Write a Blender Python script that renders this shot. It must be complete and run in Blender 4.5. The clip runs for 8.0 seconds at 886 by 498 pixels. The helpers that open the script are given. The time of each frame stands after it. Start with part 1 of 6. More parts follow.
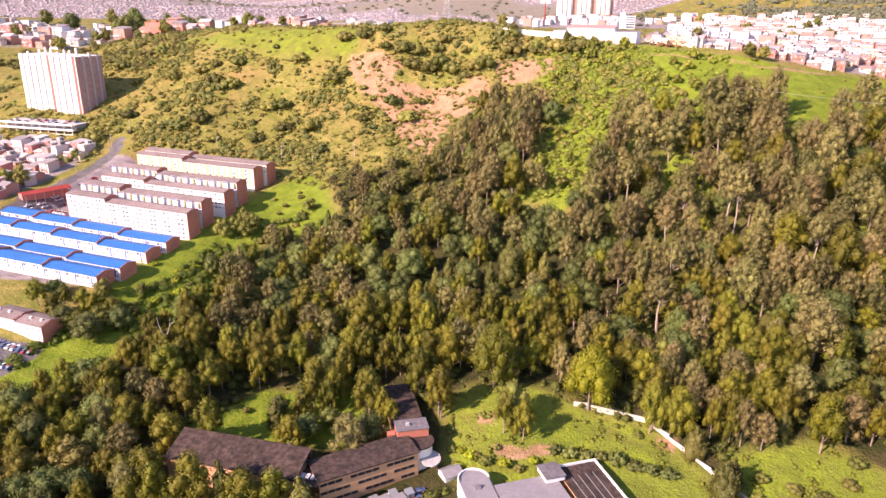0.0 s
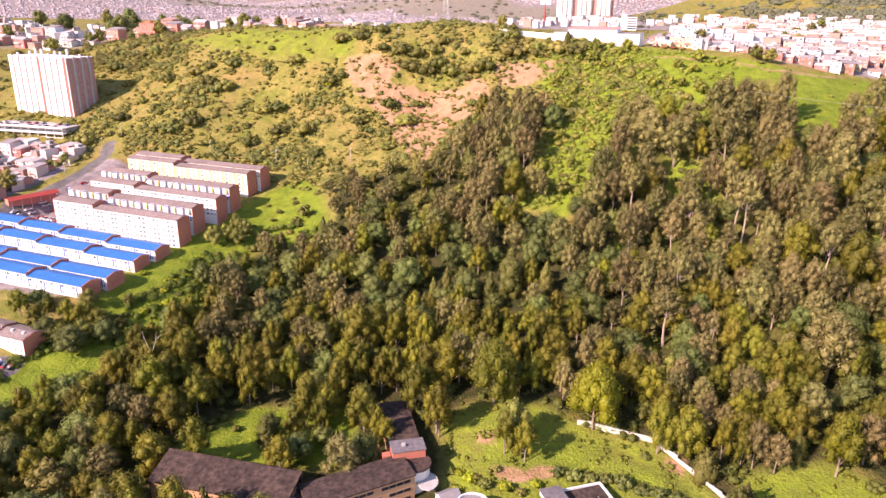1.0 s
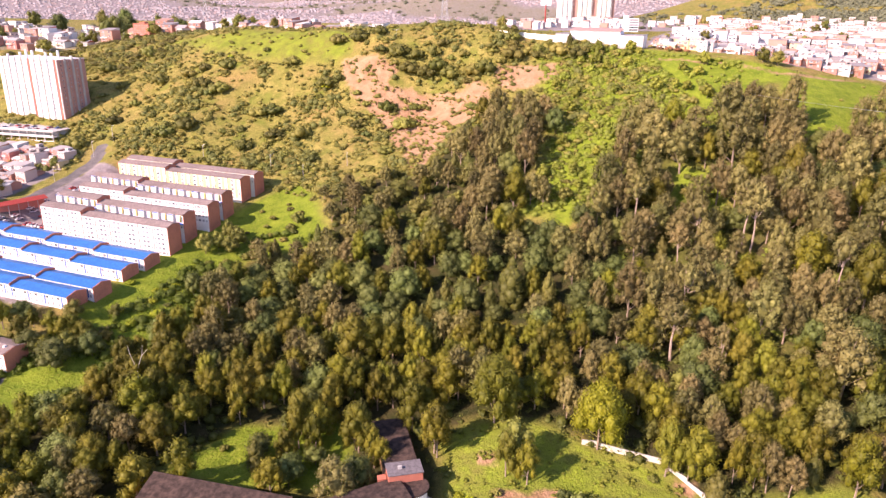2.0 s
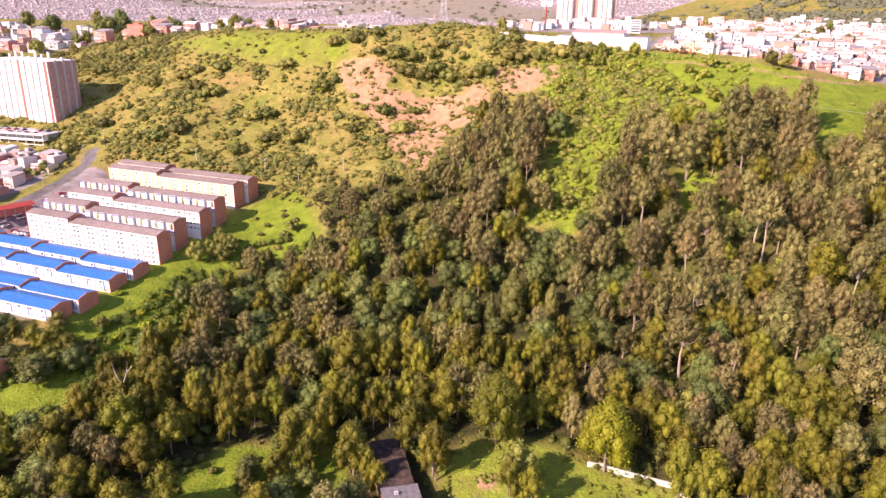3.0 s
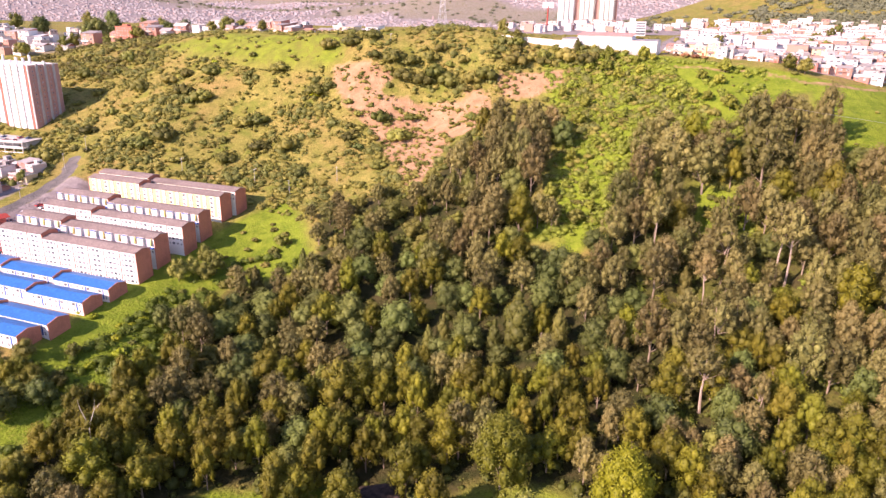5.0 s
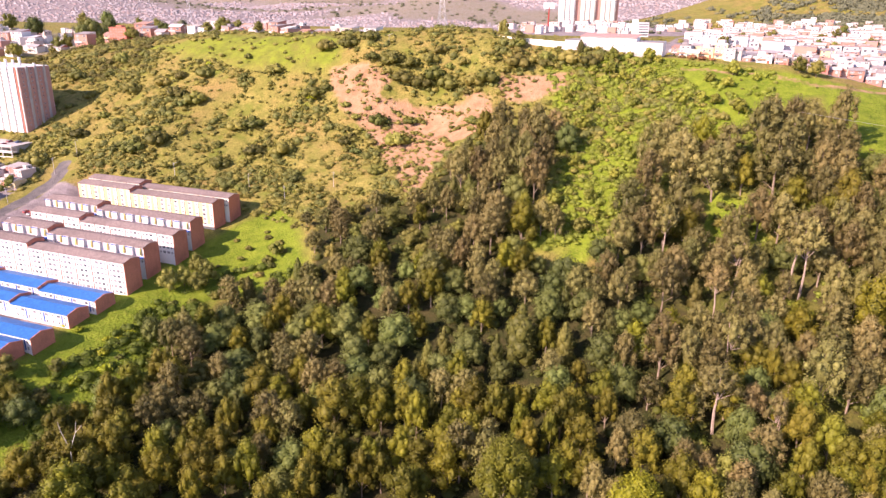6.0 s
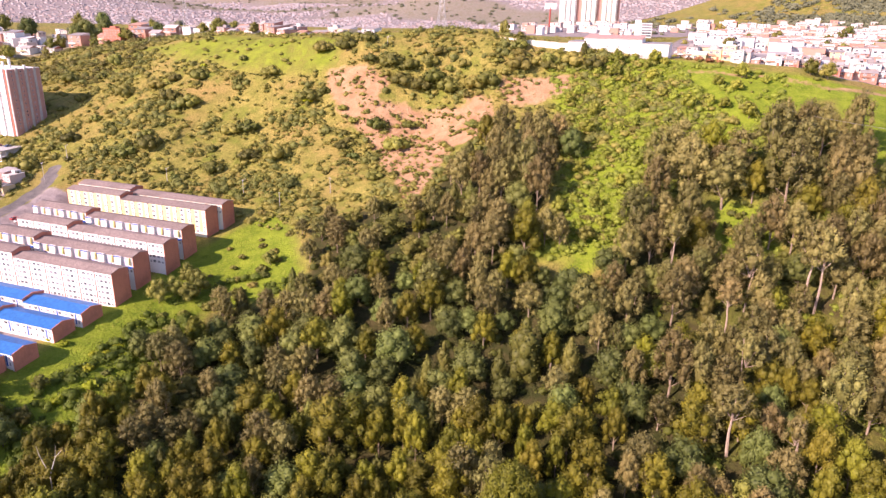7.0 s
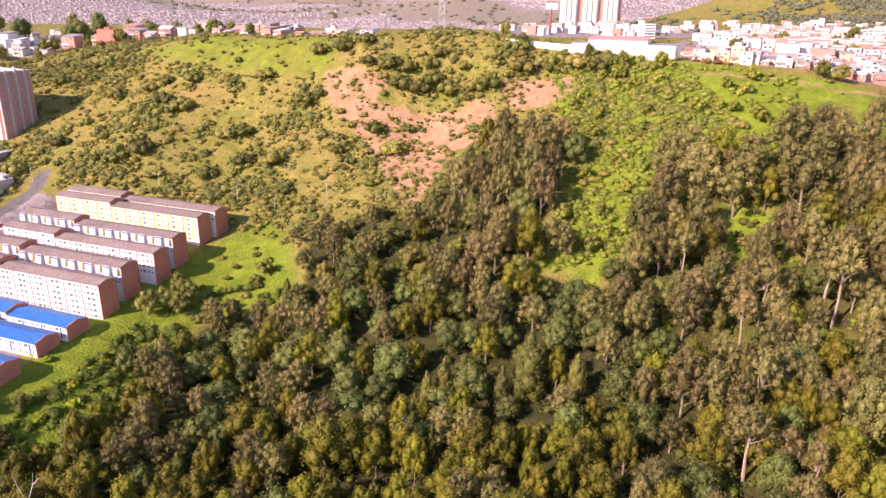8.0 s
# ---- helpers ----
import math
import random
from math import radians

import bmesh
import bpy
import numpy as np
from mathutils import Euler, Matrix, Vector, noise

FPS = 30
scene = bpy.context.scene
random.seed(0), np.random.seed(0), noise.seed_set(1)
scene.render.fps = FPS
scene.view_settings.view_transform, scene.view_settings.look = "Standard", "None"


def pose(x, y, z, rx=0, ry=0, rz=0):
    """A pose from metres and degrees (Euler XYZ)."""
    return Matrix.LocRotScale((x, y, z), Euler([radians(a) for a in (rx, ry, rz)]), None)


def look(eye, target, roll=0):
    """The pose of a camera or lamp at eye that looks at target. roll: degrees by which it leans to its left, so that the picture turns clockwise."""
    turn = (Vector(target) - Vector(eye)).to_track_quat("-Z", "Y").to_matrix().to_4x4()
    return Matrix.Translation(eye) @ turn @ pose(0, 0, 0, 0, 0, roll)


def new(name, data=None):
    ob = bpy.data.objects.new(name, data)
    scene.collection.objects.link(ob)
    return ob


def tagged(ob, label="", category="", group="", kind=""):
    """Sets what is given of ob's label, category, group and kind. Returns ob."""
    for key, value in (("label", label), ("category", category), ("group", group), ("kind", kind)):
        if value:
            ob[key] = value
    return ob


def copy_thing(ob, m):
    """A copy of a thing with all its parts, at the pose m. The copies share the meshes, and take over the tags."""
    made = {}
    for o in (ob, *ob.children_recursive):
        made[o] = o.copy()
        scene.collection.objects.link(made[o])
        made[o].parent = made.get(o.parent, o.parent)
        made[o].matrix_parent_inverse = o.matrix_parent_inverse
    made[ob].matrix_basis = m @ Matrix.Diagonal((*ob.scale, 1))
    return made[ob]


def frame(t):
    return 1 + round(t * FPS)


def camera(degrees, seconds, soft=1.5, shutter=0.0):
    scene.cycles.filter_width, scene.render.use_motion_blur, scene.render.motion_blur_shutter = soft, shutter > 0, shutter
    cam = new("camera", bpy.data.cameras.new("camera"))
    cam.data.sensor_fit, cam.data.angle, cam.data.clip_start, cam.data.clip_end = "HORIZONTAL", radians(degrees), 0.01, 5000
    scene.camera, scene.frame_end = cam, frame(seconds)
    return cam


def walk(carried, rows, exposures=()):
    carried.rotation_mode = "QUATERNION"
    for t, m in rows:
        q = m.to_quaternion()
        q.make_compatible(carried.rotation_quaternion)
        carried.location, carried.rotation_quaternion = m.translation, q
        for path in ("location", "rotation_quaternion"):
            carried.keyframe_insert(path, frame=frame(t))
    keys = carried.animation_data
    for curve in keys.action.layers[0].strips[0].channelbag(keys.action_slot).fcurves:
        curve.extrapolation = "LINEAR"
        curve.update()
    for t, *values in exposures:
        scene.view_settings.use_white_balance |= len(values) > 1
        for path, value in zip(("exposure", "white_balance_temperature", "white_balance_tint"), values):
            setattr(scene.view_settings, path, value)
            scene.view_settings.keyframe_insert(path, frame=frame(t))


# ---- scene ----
cam = camera(65.0, 8.0, soft=1.42)
PATH = [
    (0, 0.000, 0.000, 90.000, 70.710, -0.686, 0.000),
    (0.5, 0.177, 5.760, 89.980, 70.746, -0.729, -0.035),
    (1, 0.319, 11.511, 89.976, 70.780, -0.767, -0.069),
    (1.5, 0.428, 17.254, 89.988, 70.813, -0.802, -0.102),
    (2.25, 0.537, 25.858, 90.029, 70.859, -0.845, -0.149),
    (3, 0.588, 34.456, 90.093, 70.902, -0.879, -0.195),
    (3.5, 0.593, 40.186, 90.145, 70.929, -0.897, -0.223),
    (4, 0.578, 45.917, 90.203, 70.954, -0.910, -0.251),
    (4.5, 0.546, 51.650, 90.265, 70.977, -0.919, -0.278),
    (5.25, 0.472, 60.259, 90.360, 71.010, -0.924, -0.316),
    (6, 0.373, 68.883, 90.453, 71.038, -0.920, -0.352),
    (6.5, 0.298, 74.644, 90.510, 71.056, -0.913, -0.374),
    (7, 0.219, 80.416, 90.562, 71.072, -0.901, -0.396),
    (7.5, 0.137, 86.201, 90.606, 71.086, -0.884, -0.416),
    (8, 0.057, 92.000, 90.641, 71.099, -0.864, -0.436),
]
walk(cam, [(t, pose(x, y, z, rx, ry, rz)) for t, x, y, z, rx, ry, rz in PATH], [(0, 1.50, 7050, 38), (6.5, 1.46, 7050, 38), (8, 1.35, 7050, 38)])

# ---- light: a low, warm sun from behind the camera's left shoulder, under a clear, hazy sky ----
SUN_HEADING, SUN_HEIGHT = (0.83, 0.56), radians(31)
world = bpy.data.worlds.new("sky")
scene.world = world
world.use_nodes = True
sky = world.node_tree.nodes.new("ShaderNodeTexSky")
sky.sky_type, sky.sun_disc = "NISHITA", False
sky.sun_elevation, sky.sun_rotation = SUN_HEIGHT, math.atan2(-SUN_HEADING[0], -SUN_HEADING[1])
sky.altitude, sky.air_density, sky.dust_density = 2600, 1.0, 2.0
world.node_tree.links.new(sky.outputs["Color"], world.node_tree.nodes["Background"].inputs["Color"])
world.node_tree.nodes["Background"].inputs["Strength"].default_value = 0.115
sun = new("sun", bpy.data.lights.new("sun", "SUN"))
sun.data.energy, sun.data.angle, sun.data.color = 3.55, radians(0.53), (1.0, 0.91, 0.78)
sun.matrix_world = look((0, 0, 300), (SUN_HEADING[0] * 100, SUN_HEADING[1] * 100, 300 - 100 * math.tan(SUN_HEIGHT)))
rng = random.Random(7)


# ---- materials ----
def ramp_mix(nt, fac, a, b):
    mix = nt.nodes.new("ShaderNodeMix")
    mix.data_type = "RGBA"
    for sock, val in ((mix.inputs[0], fac), (mix.inputs[6], a), (mix.inputs[7], b)):
        if isinstance(val, (int, float)):
            sock.default_value = val
        elif isinstance(val, tuple):
            sock.default_value = (*val[:3], 1)
        else:
            nt.links.new(val, sock)
    return mix.outputs[2]


def calc(nt, op, a, b=0.0, clamp=False):
    n = nt.nodes.new("ShaderNodeMath")
    n.operation, n.use_clamp = op, clamp
    for sock, val in ((n.inputs[0], a), (n.inputs[1], b)):
        if isinstance(val, (int, float)):
            sock.default_value = val
        else:
            nt.links.new(val, sock)
    return n.outputs[0]


def cloud(nt, where, scale, detail=4.0, rough=0.6):
    n = nt.nodes.new("ShaderNodeTexNoise")
    n.inputs["Scale"].default_value, n.inputs["Detail"].default_value, n.inputs["Roughness"].default_value = scale, detail, rough
    nt.links.new(where, n.inputs["Vector"])
    return n.outputs["Fac"]


def span(nt, value, lo, hi):
    n = nt.nodes.new("ShaderNodeMapRange")
    n.inputs["From Min"].default_value, n.inputs["From Max"].default_value = lo, hi
    nt.links.new(value, n.inputs["Value"])
    return n.outputs["Result"]


def tint(c, k):
    return tuple(min(1.0, v * k) for v in c)


def start(name):
    m = bpy.data.materials.new(name)
    m.use_nodes = True
    nt = m.node_tree
    return m, nt, nt.nodes["Principled BSDF"], nt.nodes.new("ShaderNodeTexCoord").outputs["Object"]


def surface(name, colour, rough=0.8, grain=3.0, stain=0.25, vary=0.25, bump=0.0, metal=0.0, each=0.0, spec=0.4):
    """A worn surface: fine grain, wider stains, and a little difference from one object to the next."""
    m, nt, bsdf, at = start(name)
    col = ramp_mix(nt, span(nt, cloud(nt, at, grain), 0.35, 0.65), tint(colour, 1 - vary), tint(colour, 1 + vary * 0.6))
    col = ramp_mix(nt, span(nt, cloud(nt, at, stain, 6, 0.7), 0.45, 0.75), col, tint(colour, 1 - vary * 1.3))
    if each:
        info = nt.nodes.new("ShaderNodeObjectInfo").outputs["Random"]
        hsv = nt.nodes.new("ShaderNodeHueSaturation")
        nt.links.new(calc(nt, "ADD", calc(nt, "MULTIPLY", info, 2 * each), 1 - each), hsv.inputs["Value"])
        nt.links.new(col, hsv.inputs["Color"])
        col = hsv.outputs["Color"]
    nt.links.new(col, bsdf.inputs["Base Color"])
    bsdf.inputs["Roughness"].default_value, bsdf.inputs["Metallic"].default_value = rough, metal
    bsdf.inputs["Specular IOR Level"].default_value = spec
    if bump:
        b = nt.nodes.new("ShaderNodeBump")
        b.inputs["Strength"].default_value, b.inputs["Distance"].default_value = 0.6, bump
        nt.links.new(cloud(nt, at, grain * 1.7), b.inputs["Height"])
        nt.links.new(b.outputs["Normal"], bsdf.inputs["Normal"])
    return m


def palette(name, colours, rough=0.85, vary=0.18, island=False):
    """One paint out of several, chosen object by object."""
    m, nt, bsdf, at = start(name)
    if island:
        pick = nt.nodes.new("ShaderNodeNewGeometry").outputs["Random Per Island"]
    else:
        pick = nt.nodes.new("ShaderNodeObjectInfo").outputs["Random"]
    ramp = nt.nodes.new("ShaderNodeValToRGB")
    ramp.color_ramp.interpolation = "CONSTANT"
    for n, c in enumerate(colours):
        e = ramp.color_ramp.elements[n] if n < 2 else ramp.color_ramp.elements.new(n / len(colours))
        e.position, e.color = n / len(colours), (*c, 1)
    nt.links.new(pick, ramp.inputs["Fac"])
    worn = ramp_mix(nt, span(nt, cloud(nt, at, 0.6, 6, 0.7), 0.4, 0.8), ramp.outputs["Color"], (0.30, 0.27, 0.24))
    col = ramp_mix(nt, vary * 2, ramp.outputs["Color"], worn)
    nt.links.new(col, bsdf.inputs["Base Color"])
    bsdf.inputs["Roughness"].default_value = rough
    return m


def leafage(name, light, dark, other, through_light=0.16):
    """Leaves: each clump and each tree a little different, some light passing through."""
    m, nt, bsdf, at = start(name)
    isle = nt.nodes.new("ShaderNodeNewGeometry").outputs["Random Per Island"]
    tree = nt.nodes.new("ShaderNodeObjectInfo").outputs["Random"]
    col = ramp_mix(nt, calc(nt, "ADD", calc(nt, "MULTIPLY", isle, 0.65), 0.22), dark, light)
    col = ramp_mix(nt, calc(nt, "MULTIPLY", tree, 0.75), col, other)
    col = ramp_mix(nt, span(nt, cloud(nt, at, 0.5), 0.45, 0.95), col, dark)
    hsv = nt.nodes.new("ShaderNodeHueSaturation")
    nt.links.new(calc(nt, "ADD", calc(nt, "MULTIPLY", calc(nt, "FRACT", calc(nt, "MULTIPLY", tree, 7.31)), 0.72), 0.62), hsv.inputs["Value"])
    nt.links.new(calc(nt, "ADD", calc(nt, "MULTIPLY", calc(nt, "FRACT", calc(nt, "MULTIPLY", tree, 13.7)), 0.036), 0.484), hsv.inputs["Hue"])
    nt.links.new(col, hsv.inputs["Color"])
    nt.links.new(hsv.outputs["Color"], bsdf.inputs["Base Color"])
    bsdf.inputs["Roughness"].default_value, bsdf.inputs["Specular IOR Level"].default_value = 0.6, 0.25
    glow = nt.nodes.new("ShaderNodeBsdfTranslucent")
    nt.links.new(hsv.outputs["Color"], glow.inputs["Color"])
    both = nt.nodes.new("ShaderNodeMixShader")
    both.inputs[0].default_value = through_light
    nt.links.new(bsdf.outputs[0], both.inputs[1])
    nt.links.new(glow.outputs[0], both.inputs[2])
    nt.links.new(both.outputs[0], nt.nodes["Material Output"].inputs["Surface"])
    return m


def ground_material():
    m, nt, bsdf, at = start("grassland")

    def cover(key):
        a = nt.nodes.new("ShaderNodeAttribute")
        a.attribute_name = key
        return a.outputs["Fac"]

    fine, mid, wide = cloud(nt, at, 0.9, 5), cloud(nt, at, 0.16, 5, 0.65), cloud(nt, at, 0.03, 4)
    dry = ramp_mix(nt, span(nt, mid, 0.36, 0.62), (0.172, 0.172, 0.036), (0.335, 0.272, 0.076))
    dry = ramp_mix(nt, span(nt, wide, 0.45, 0.7), dry, (0.315, 0.215, 0.076))
    dry = ramp_mix(nt, span(nt, fine, 0.5, 0.72), dry, (0.10, 0.10, 0.02))
    dry = ramp_mix(nt, span(nt, cloud(nt, at, 0.055, 5, 0.7), 0.52, 0.66), dry, (0.165, 0.184, 0.032))
    lush = ramp_mix(nt, span(nt, mid, 0.35, 0.65), (0.110, 0.165, 0.014), (0.215, 0.270, 0.026))
    lush = ramp_mix(nt, span(nt, fine, 0.50, 0.80), lush, (0.27, 0.275, 0.050))
    tuft = cloud(nt, at, 2.2, 3, 0.7)
    dry = ramp_mix(nt, span(nt, tuft, 0.52, 0.68), dry, (0.075, 0.080, 0.016))
    lush = ramp_mix(nt, span(nt, tuft, 0.56, 0.74), lush, (0.075, 0.112, 0.012))
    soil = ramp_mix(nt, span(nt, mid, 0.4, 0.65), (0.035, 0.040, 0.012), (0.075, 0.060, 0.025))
    sand = ramp_mix(nt, span(nt, mid, 0.35, 0.65), (0.30, 0.165, 0.090), (0.41, 0.255, 0.150))
    sand = ramp_mix(nt, span(nt, fine, 0.55, 0.75), sand, (0.20, 0.145, 0.055))
    tar = ramp_mix(nt, span(nt, mid, 0.4, 0.7), (0.12, 0.11, 0.11), (0.20, 0.175, 0.165))

    def edge(key, soft=0.35):
        ragged = calc(nt, "ADD", cover(key), calc(nt, "MULTIPLY", calc(nt, "SUBTRACT", mid, 0.5), 1.1))
        return span(nt, ragged, 0.5 - soft / 2, 0.5 + soft / 2)

    col = ramp_mix(nt, edge("lush", 0.6), dry, lush)
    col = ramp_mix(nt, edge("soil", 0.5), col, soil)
    col = ramp_mix(nt, edge("sand"), col, sand)
    col = ramp_mix(nt, span(nt, cover("tar"), 0.4, 0.6), col, tar)
    # pinkish-grey paving of the towns, also the painted haze of the far valley
    paved_haze = ramp_mix(nt, span(nt, mid, 0.35, 0.65), (0.21, 0.175, 0.17), (0.34, 0.285, 0.28))
    col = ramp_mix(nt, edge("urban_haze", 0.5), col, paved_haze)
    nt.links.new(col, bsdf.inputs["Base Color"])
    bsdf.inputs["Roughness"].default_value, bsdf.inputs["Specular IOR Level"].default_value = 0.95, 0.1
    b = nt.nodes.new("ShaderNodeBump")
    b.inputs["Strength"].default_value, b.inputs["Distance"].default_value = 1.0, 0.7
    nt.links.new(calc(nt, "ADD", fine, mid), b.inputs["Height"])
    nt.links.new(b.outputs["Normal"], bsdf.inputs["Normal"])
    return m


GROUND = ground_material()
WHITE = surface("white_render", (0.73, 0.70, 0.69), 0.85, 2.0, 0.2, 0.06)
CREAM = surface("cream_render", (0.80, 0.755, 0.66), 0.85, 2.0, 0.2, 0.08)
WALL_PAINT = surface("weathered_wall_paint", (0.62, 0.56, 0.45), 0.9, 1.5, 0.3, 0.22)
PALE_YELLOW = surface("pale_yellow_panel", (0.80, 0.70, 0.28), 0.75, 2.0, 0.3, 0.08)
BRICK = surface("brick", (0.62, 0.220, 0.140), 0.9, 6.0, 0.25, 0.22, 0.02)
# white render painted in the purple-grey of its shade, for stair recesses
SHADED_RENDER = surface("shaded_white_render", (0.60, 0.52, 0.56), 0.85, 2.0, 0.3, 0.12)
RED = surface("red_paint", (0.38, 0.05, 0.035), 0.7, 3.0, 0.4, 0.2)
RUST = surface("rust_red_strip", (0.36, 0.12, 0.075), 0.8, 3.0, 0.4, 0.2)
PINK = surface("dusty_red_render", (0.50, 0.27, 0.23), 0.85, 2.0, 0.3, 0.15)
BLUE = surface("blue_roof_sheet", (0.022, 0.150, 0.43), 0.5, 0.7, 0.15, 0.22)
BLUE_PAINT = surface("blue_paint", (0.02, 0.10, 0.42), 0.6, 2.0, 0.3, 0.2)
BROWN_ROOF = surface("weathered_fibre_cement", (0.255, 0.190, 0.172), 0.9, 1.2, 0.12, 0.3, each=0.1)
DARK_ROOF = surface("mossy_dark_roof", (0.074, 0.046, 0.036), 0.95, 0.6, 0.14, 0.6, 0.02)
GREY_ROOF = surface("grey_roof_felt", (0.17, 0.15, 0.155), 0.85, 0.8, 0.12, 0.3)
PALE_ROOF = surface("pale_sheet_roof", (0.27, 0.245, 0.25), 0.6, 0.8, 0.2, 0.18)
TERRACOTTA = surface("terracotta_render", (0.52, 0.17, 0.11), 0.85, 2.0, 0.25, 0.15)
ORANGE = surface("ochre_brick", (0.56, 0.31, 0.16), 0.9, 5.0, 0.25, 0.15, 0.02)
GLASS = palette("window_glass", [(0.05, 0.065, 0.085), (0.12, 0.13, 0.15), (0.30, 0.28, 0.30), (0.07, 0.08, 0.10), (0.20, 0.20, 0.23)], 0.14, 0.05)
FRAME = surface("pale_frame", (0.66, 0.64, 0.63), 0.6, 3.0, 0.5, 0.1)
STEEL = surface("galvanised_steel", (0.48, 0.47, 0.47), 0.45, 4.0, 0.6, 0.15, metal=0.6)
CONCRETE = surface("concrete", (0.46, 0.43, 0.41), 0.9, 2.0, 0.2, 0.2, 0.01)
RUBBER = surface("rubber", (0.02, 0.02, 0.02), 0.8)
BARK = surface("pale_bark", (0.32, 0.235, 0.17), 0.9, 2.5, 0.5, 0.4)
PALE_BARK = surface("pale_gum_bark", (0.42, 0.31, 0.24), 0.85, 2.5, 0.5, 0.3)
DARK_BARK = surface("dark_bark", (0.12, 0.085, 0.06), 0.9, 2.5, 0.5, 0.4)
HOUSE_PAINT = palette("house_paint", [(0.66, 0.63, 0.61), (0.42, 0.19, 0.13), (0.56, 0.49, 0.44), (0.48, 0.24, 0.18), (0.72, 0.69, 0.67), (0.62, 0.50, 0.28), (0.44, 0.21, 0.15), (0.62, 0.58, 0.56), (0.38, 0.17, 0.12), (0.58, 0.47, 0.42), (0.54, 0.18, 0.14), (0.68, 0.65, 0.63)])
HOUSE_ROOF = palette("house_roof", [(0.36, 0.32, 0.31), (0.42, 0.22, 0.16), (0.52, 0.49, 0.47), (0.29, 0.25, 0.24), (0.58, 0.54, 0.52), (0.40, 0.35, 0.33), (0.24, 0.21, 0.21)])
# muted, close tones: the distant houses have haze mixed into their paint
HAZED_PAINT = palette("hazed_house_paint", [(0.50, 0.44, 0.45), (0.40, 0.32, 0.31), (0.36, 0.33, 0.33), (0.42, 0.31, 0.29), (0.30, 0.27, 0.27), (0.44, 0.39, 0.39)], island=True)
BACK_PAINT = palette("back_street_paint", [(0.74, 0.71, 0.69), (0.48, 0.24, 0.18), (0.70, 0.66, 0.64), (0.60, 0.46, 0.40), (0.76, 0.73, 0.72), (0.66, 0.62, 0.60)], island=True)
FAR_ROOF = palette("far_roof", [(0.42, 0.37, 0.36), (0.40, 0.21, 0.15), (0.55, 0.51, 0.50), (0.30, 0.24, 0.22)], island=True)
CAR_PAINT = palette("car_paint", [(0.75, 0.75, 0.76), (0.05, 0.05, 0.06), (0.42, 0.03, 0.03), (0.62, 0.62, 0.64), (0.36, 0.04, 0.05), (0.45, 0.46, 0.48), (0.80, 0.80, 0.80), (0.05, 0.09, 0.22)], 0.3, 0.03)
GUM = leafage("gum_leaves", (0.230, 0.206, 0.013), (0.066, 0.069, 0.008), (0.165, 0.145, 0.018))
GREY_GUM = leafage("grey_gum_leaves", (0.246, 0.220, 0.063), (0.090, 0.085, 0.028), (0.244, 0.181, 0.067))
WATTLE = leafage("wattle_leaves", (0.162, 0.192, 0.045), (0.067, 0.084, 0.022), (0.162, 0.173, 0.039))
LIME = leafage("lime_green_leaves", (0.400, 0.415, 0.020), (0.190, 0.220, 0.014), (0.360, 0.370, 0.020))
RED_LEAF = leafage("reddish_hedge_leaves", (0.300, 0.120, 0.060), (0.140, 0.065, 0.034), (0.260, 0.130, 0.060))
CONIFER = leafage("conifer_needles", (0.150, 0.150, 0.026), (0.064, 0.070, 0.014), (0.140, 0.120, 0.028), 0.12)
# paler and greyer than near leaves, with distance haze in the colour
HAZED_LEAF = leafage("hazed_far_leaves", (0.150, 0.165, 0.090), (0.085, 0.100, 0.060), (0.150, 0.150, 0.090), 0.1)
# darker than the slope growth: the low bank's shade is in the leaf colour
SHADED_BRAMBLE = leafage("shaded_bramble_leaves", (0.215, 0.258, 0.024), (0.098, 0.126, 0.014), (0.222, 0.220, 0.026))
SLOPE_LEAF = leafage("slope_bush_leaves", (0.302, 0.324, 0.041), (0.143, 0.166, 0.026), (0.313, 0.286, 0.043))
# kept very dark so these leaves carry the shade between the trees
SHADED_UNDERGROWTH = leafage("shaded_undergrowth_leaves", (0.100, 0.110, 0.018), (0.045, 0.052, 0.010), (0.110, 0.100, 0.018))
THICKET = leafage("thicket_leaves", (0.166, 0.178, 0.041), (0.079, 0.091, 0.025), (0.174, 0.158, 0.043))
GREEN_SCRUB = leafage("green_scrub_leaves", (0.292, 0.337, 0.040), (0.143, 0.180, 0.025), (0.318, 0.302, 0.040))
SCRUB = leafage("scrub_leaves", (0.220, 0.220, 0.040), (0.103, 0.112, 0.024), (0.246, 0.204, 0.049))


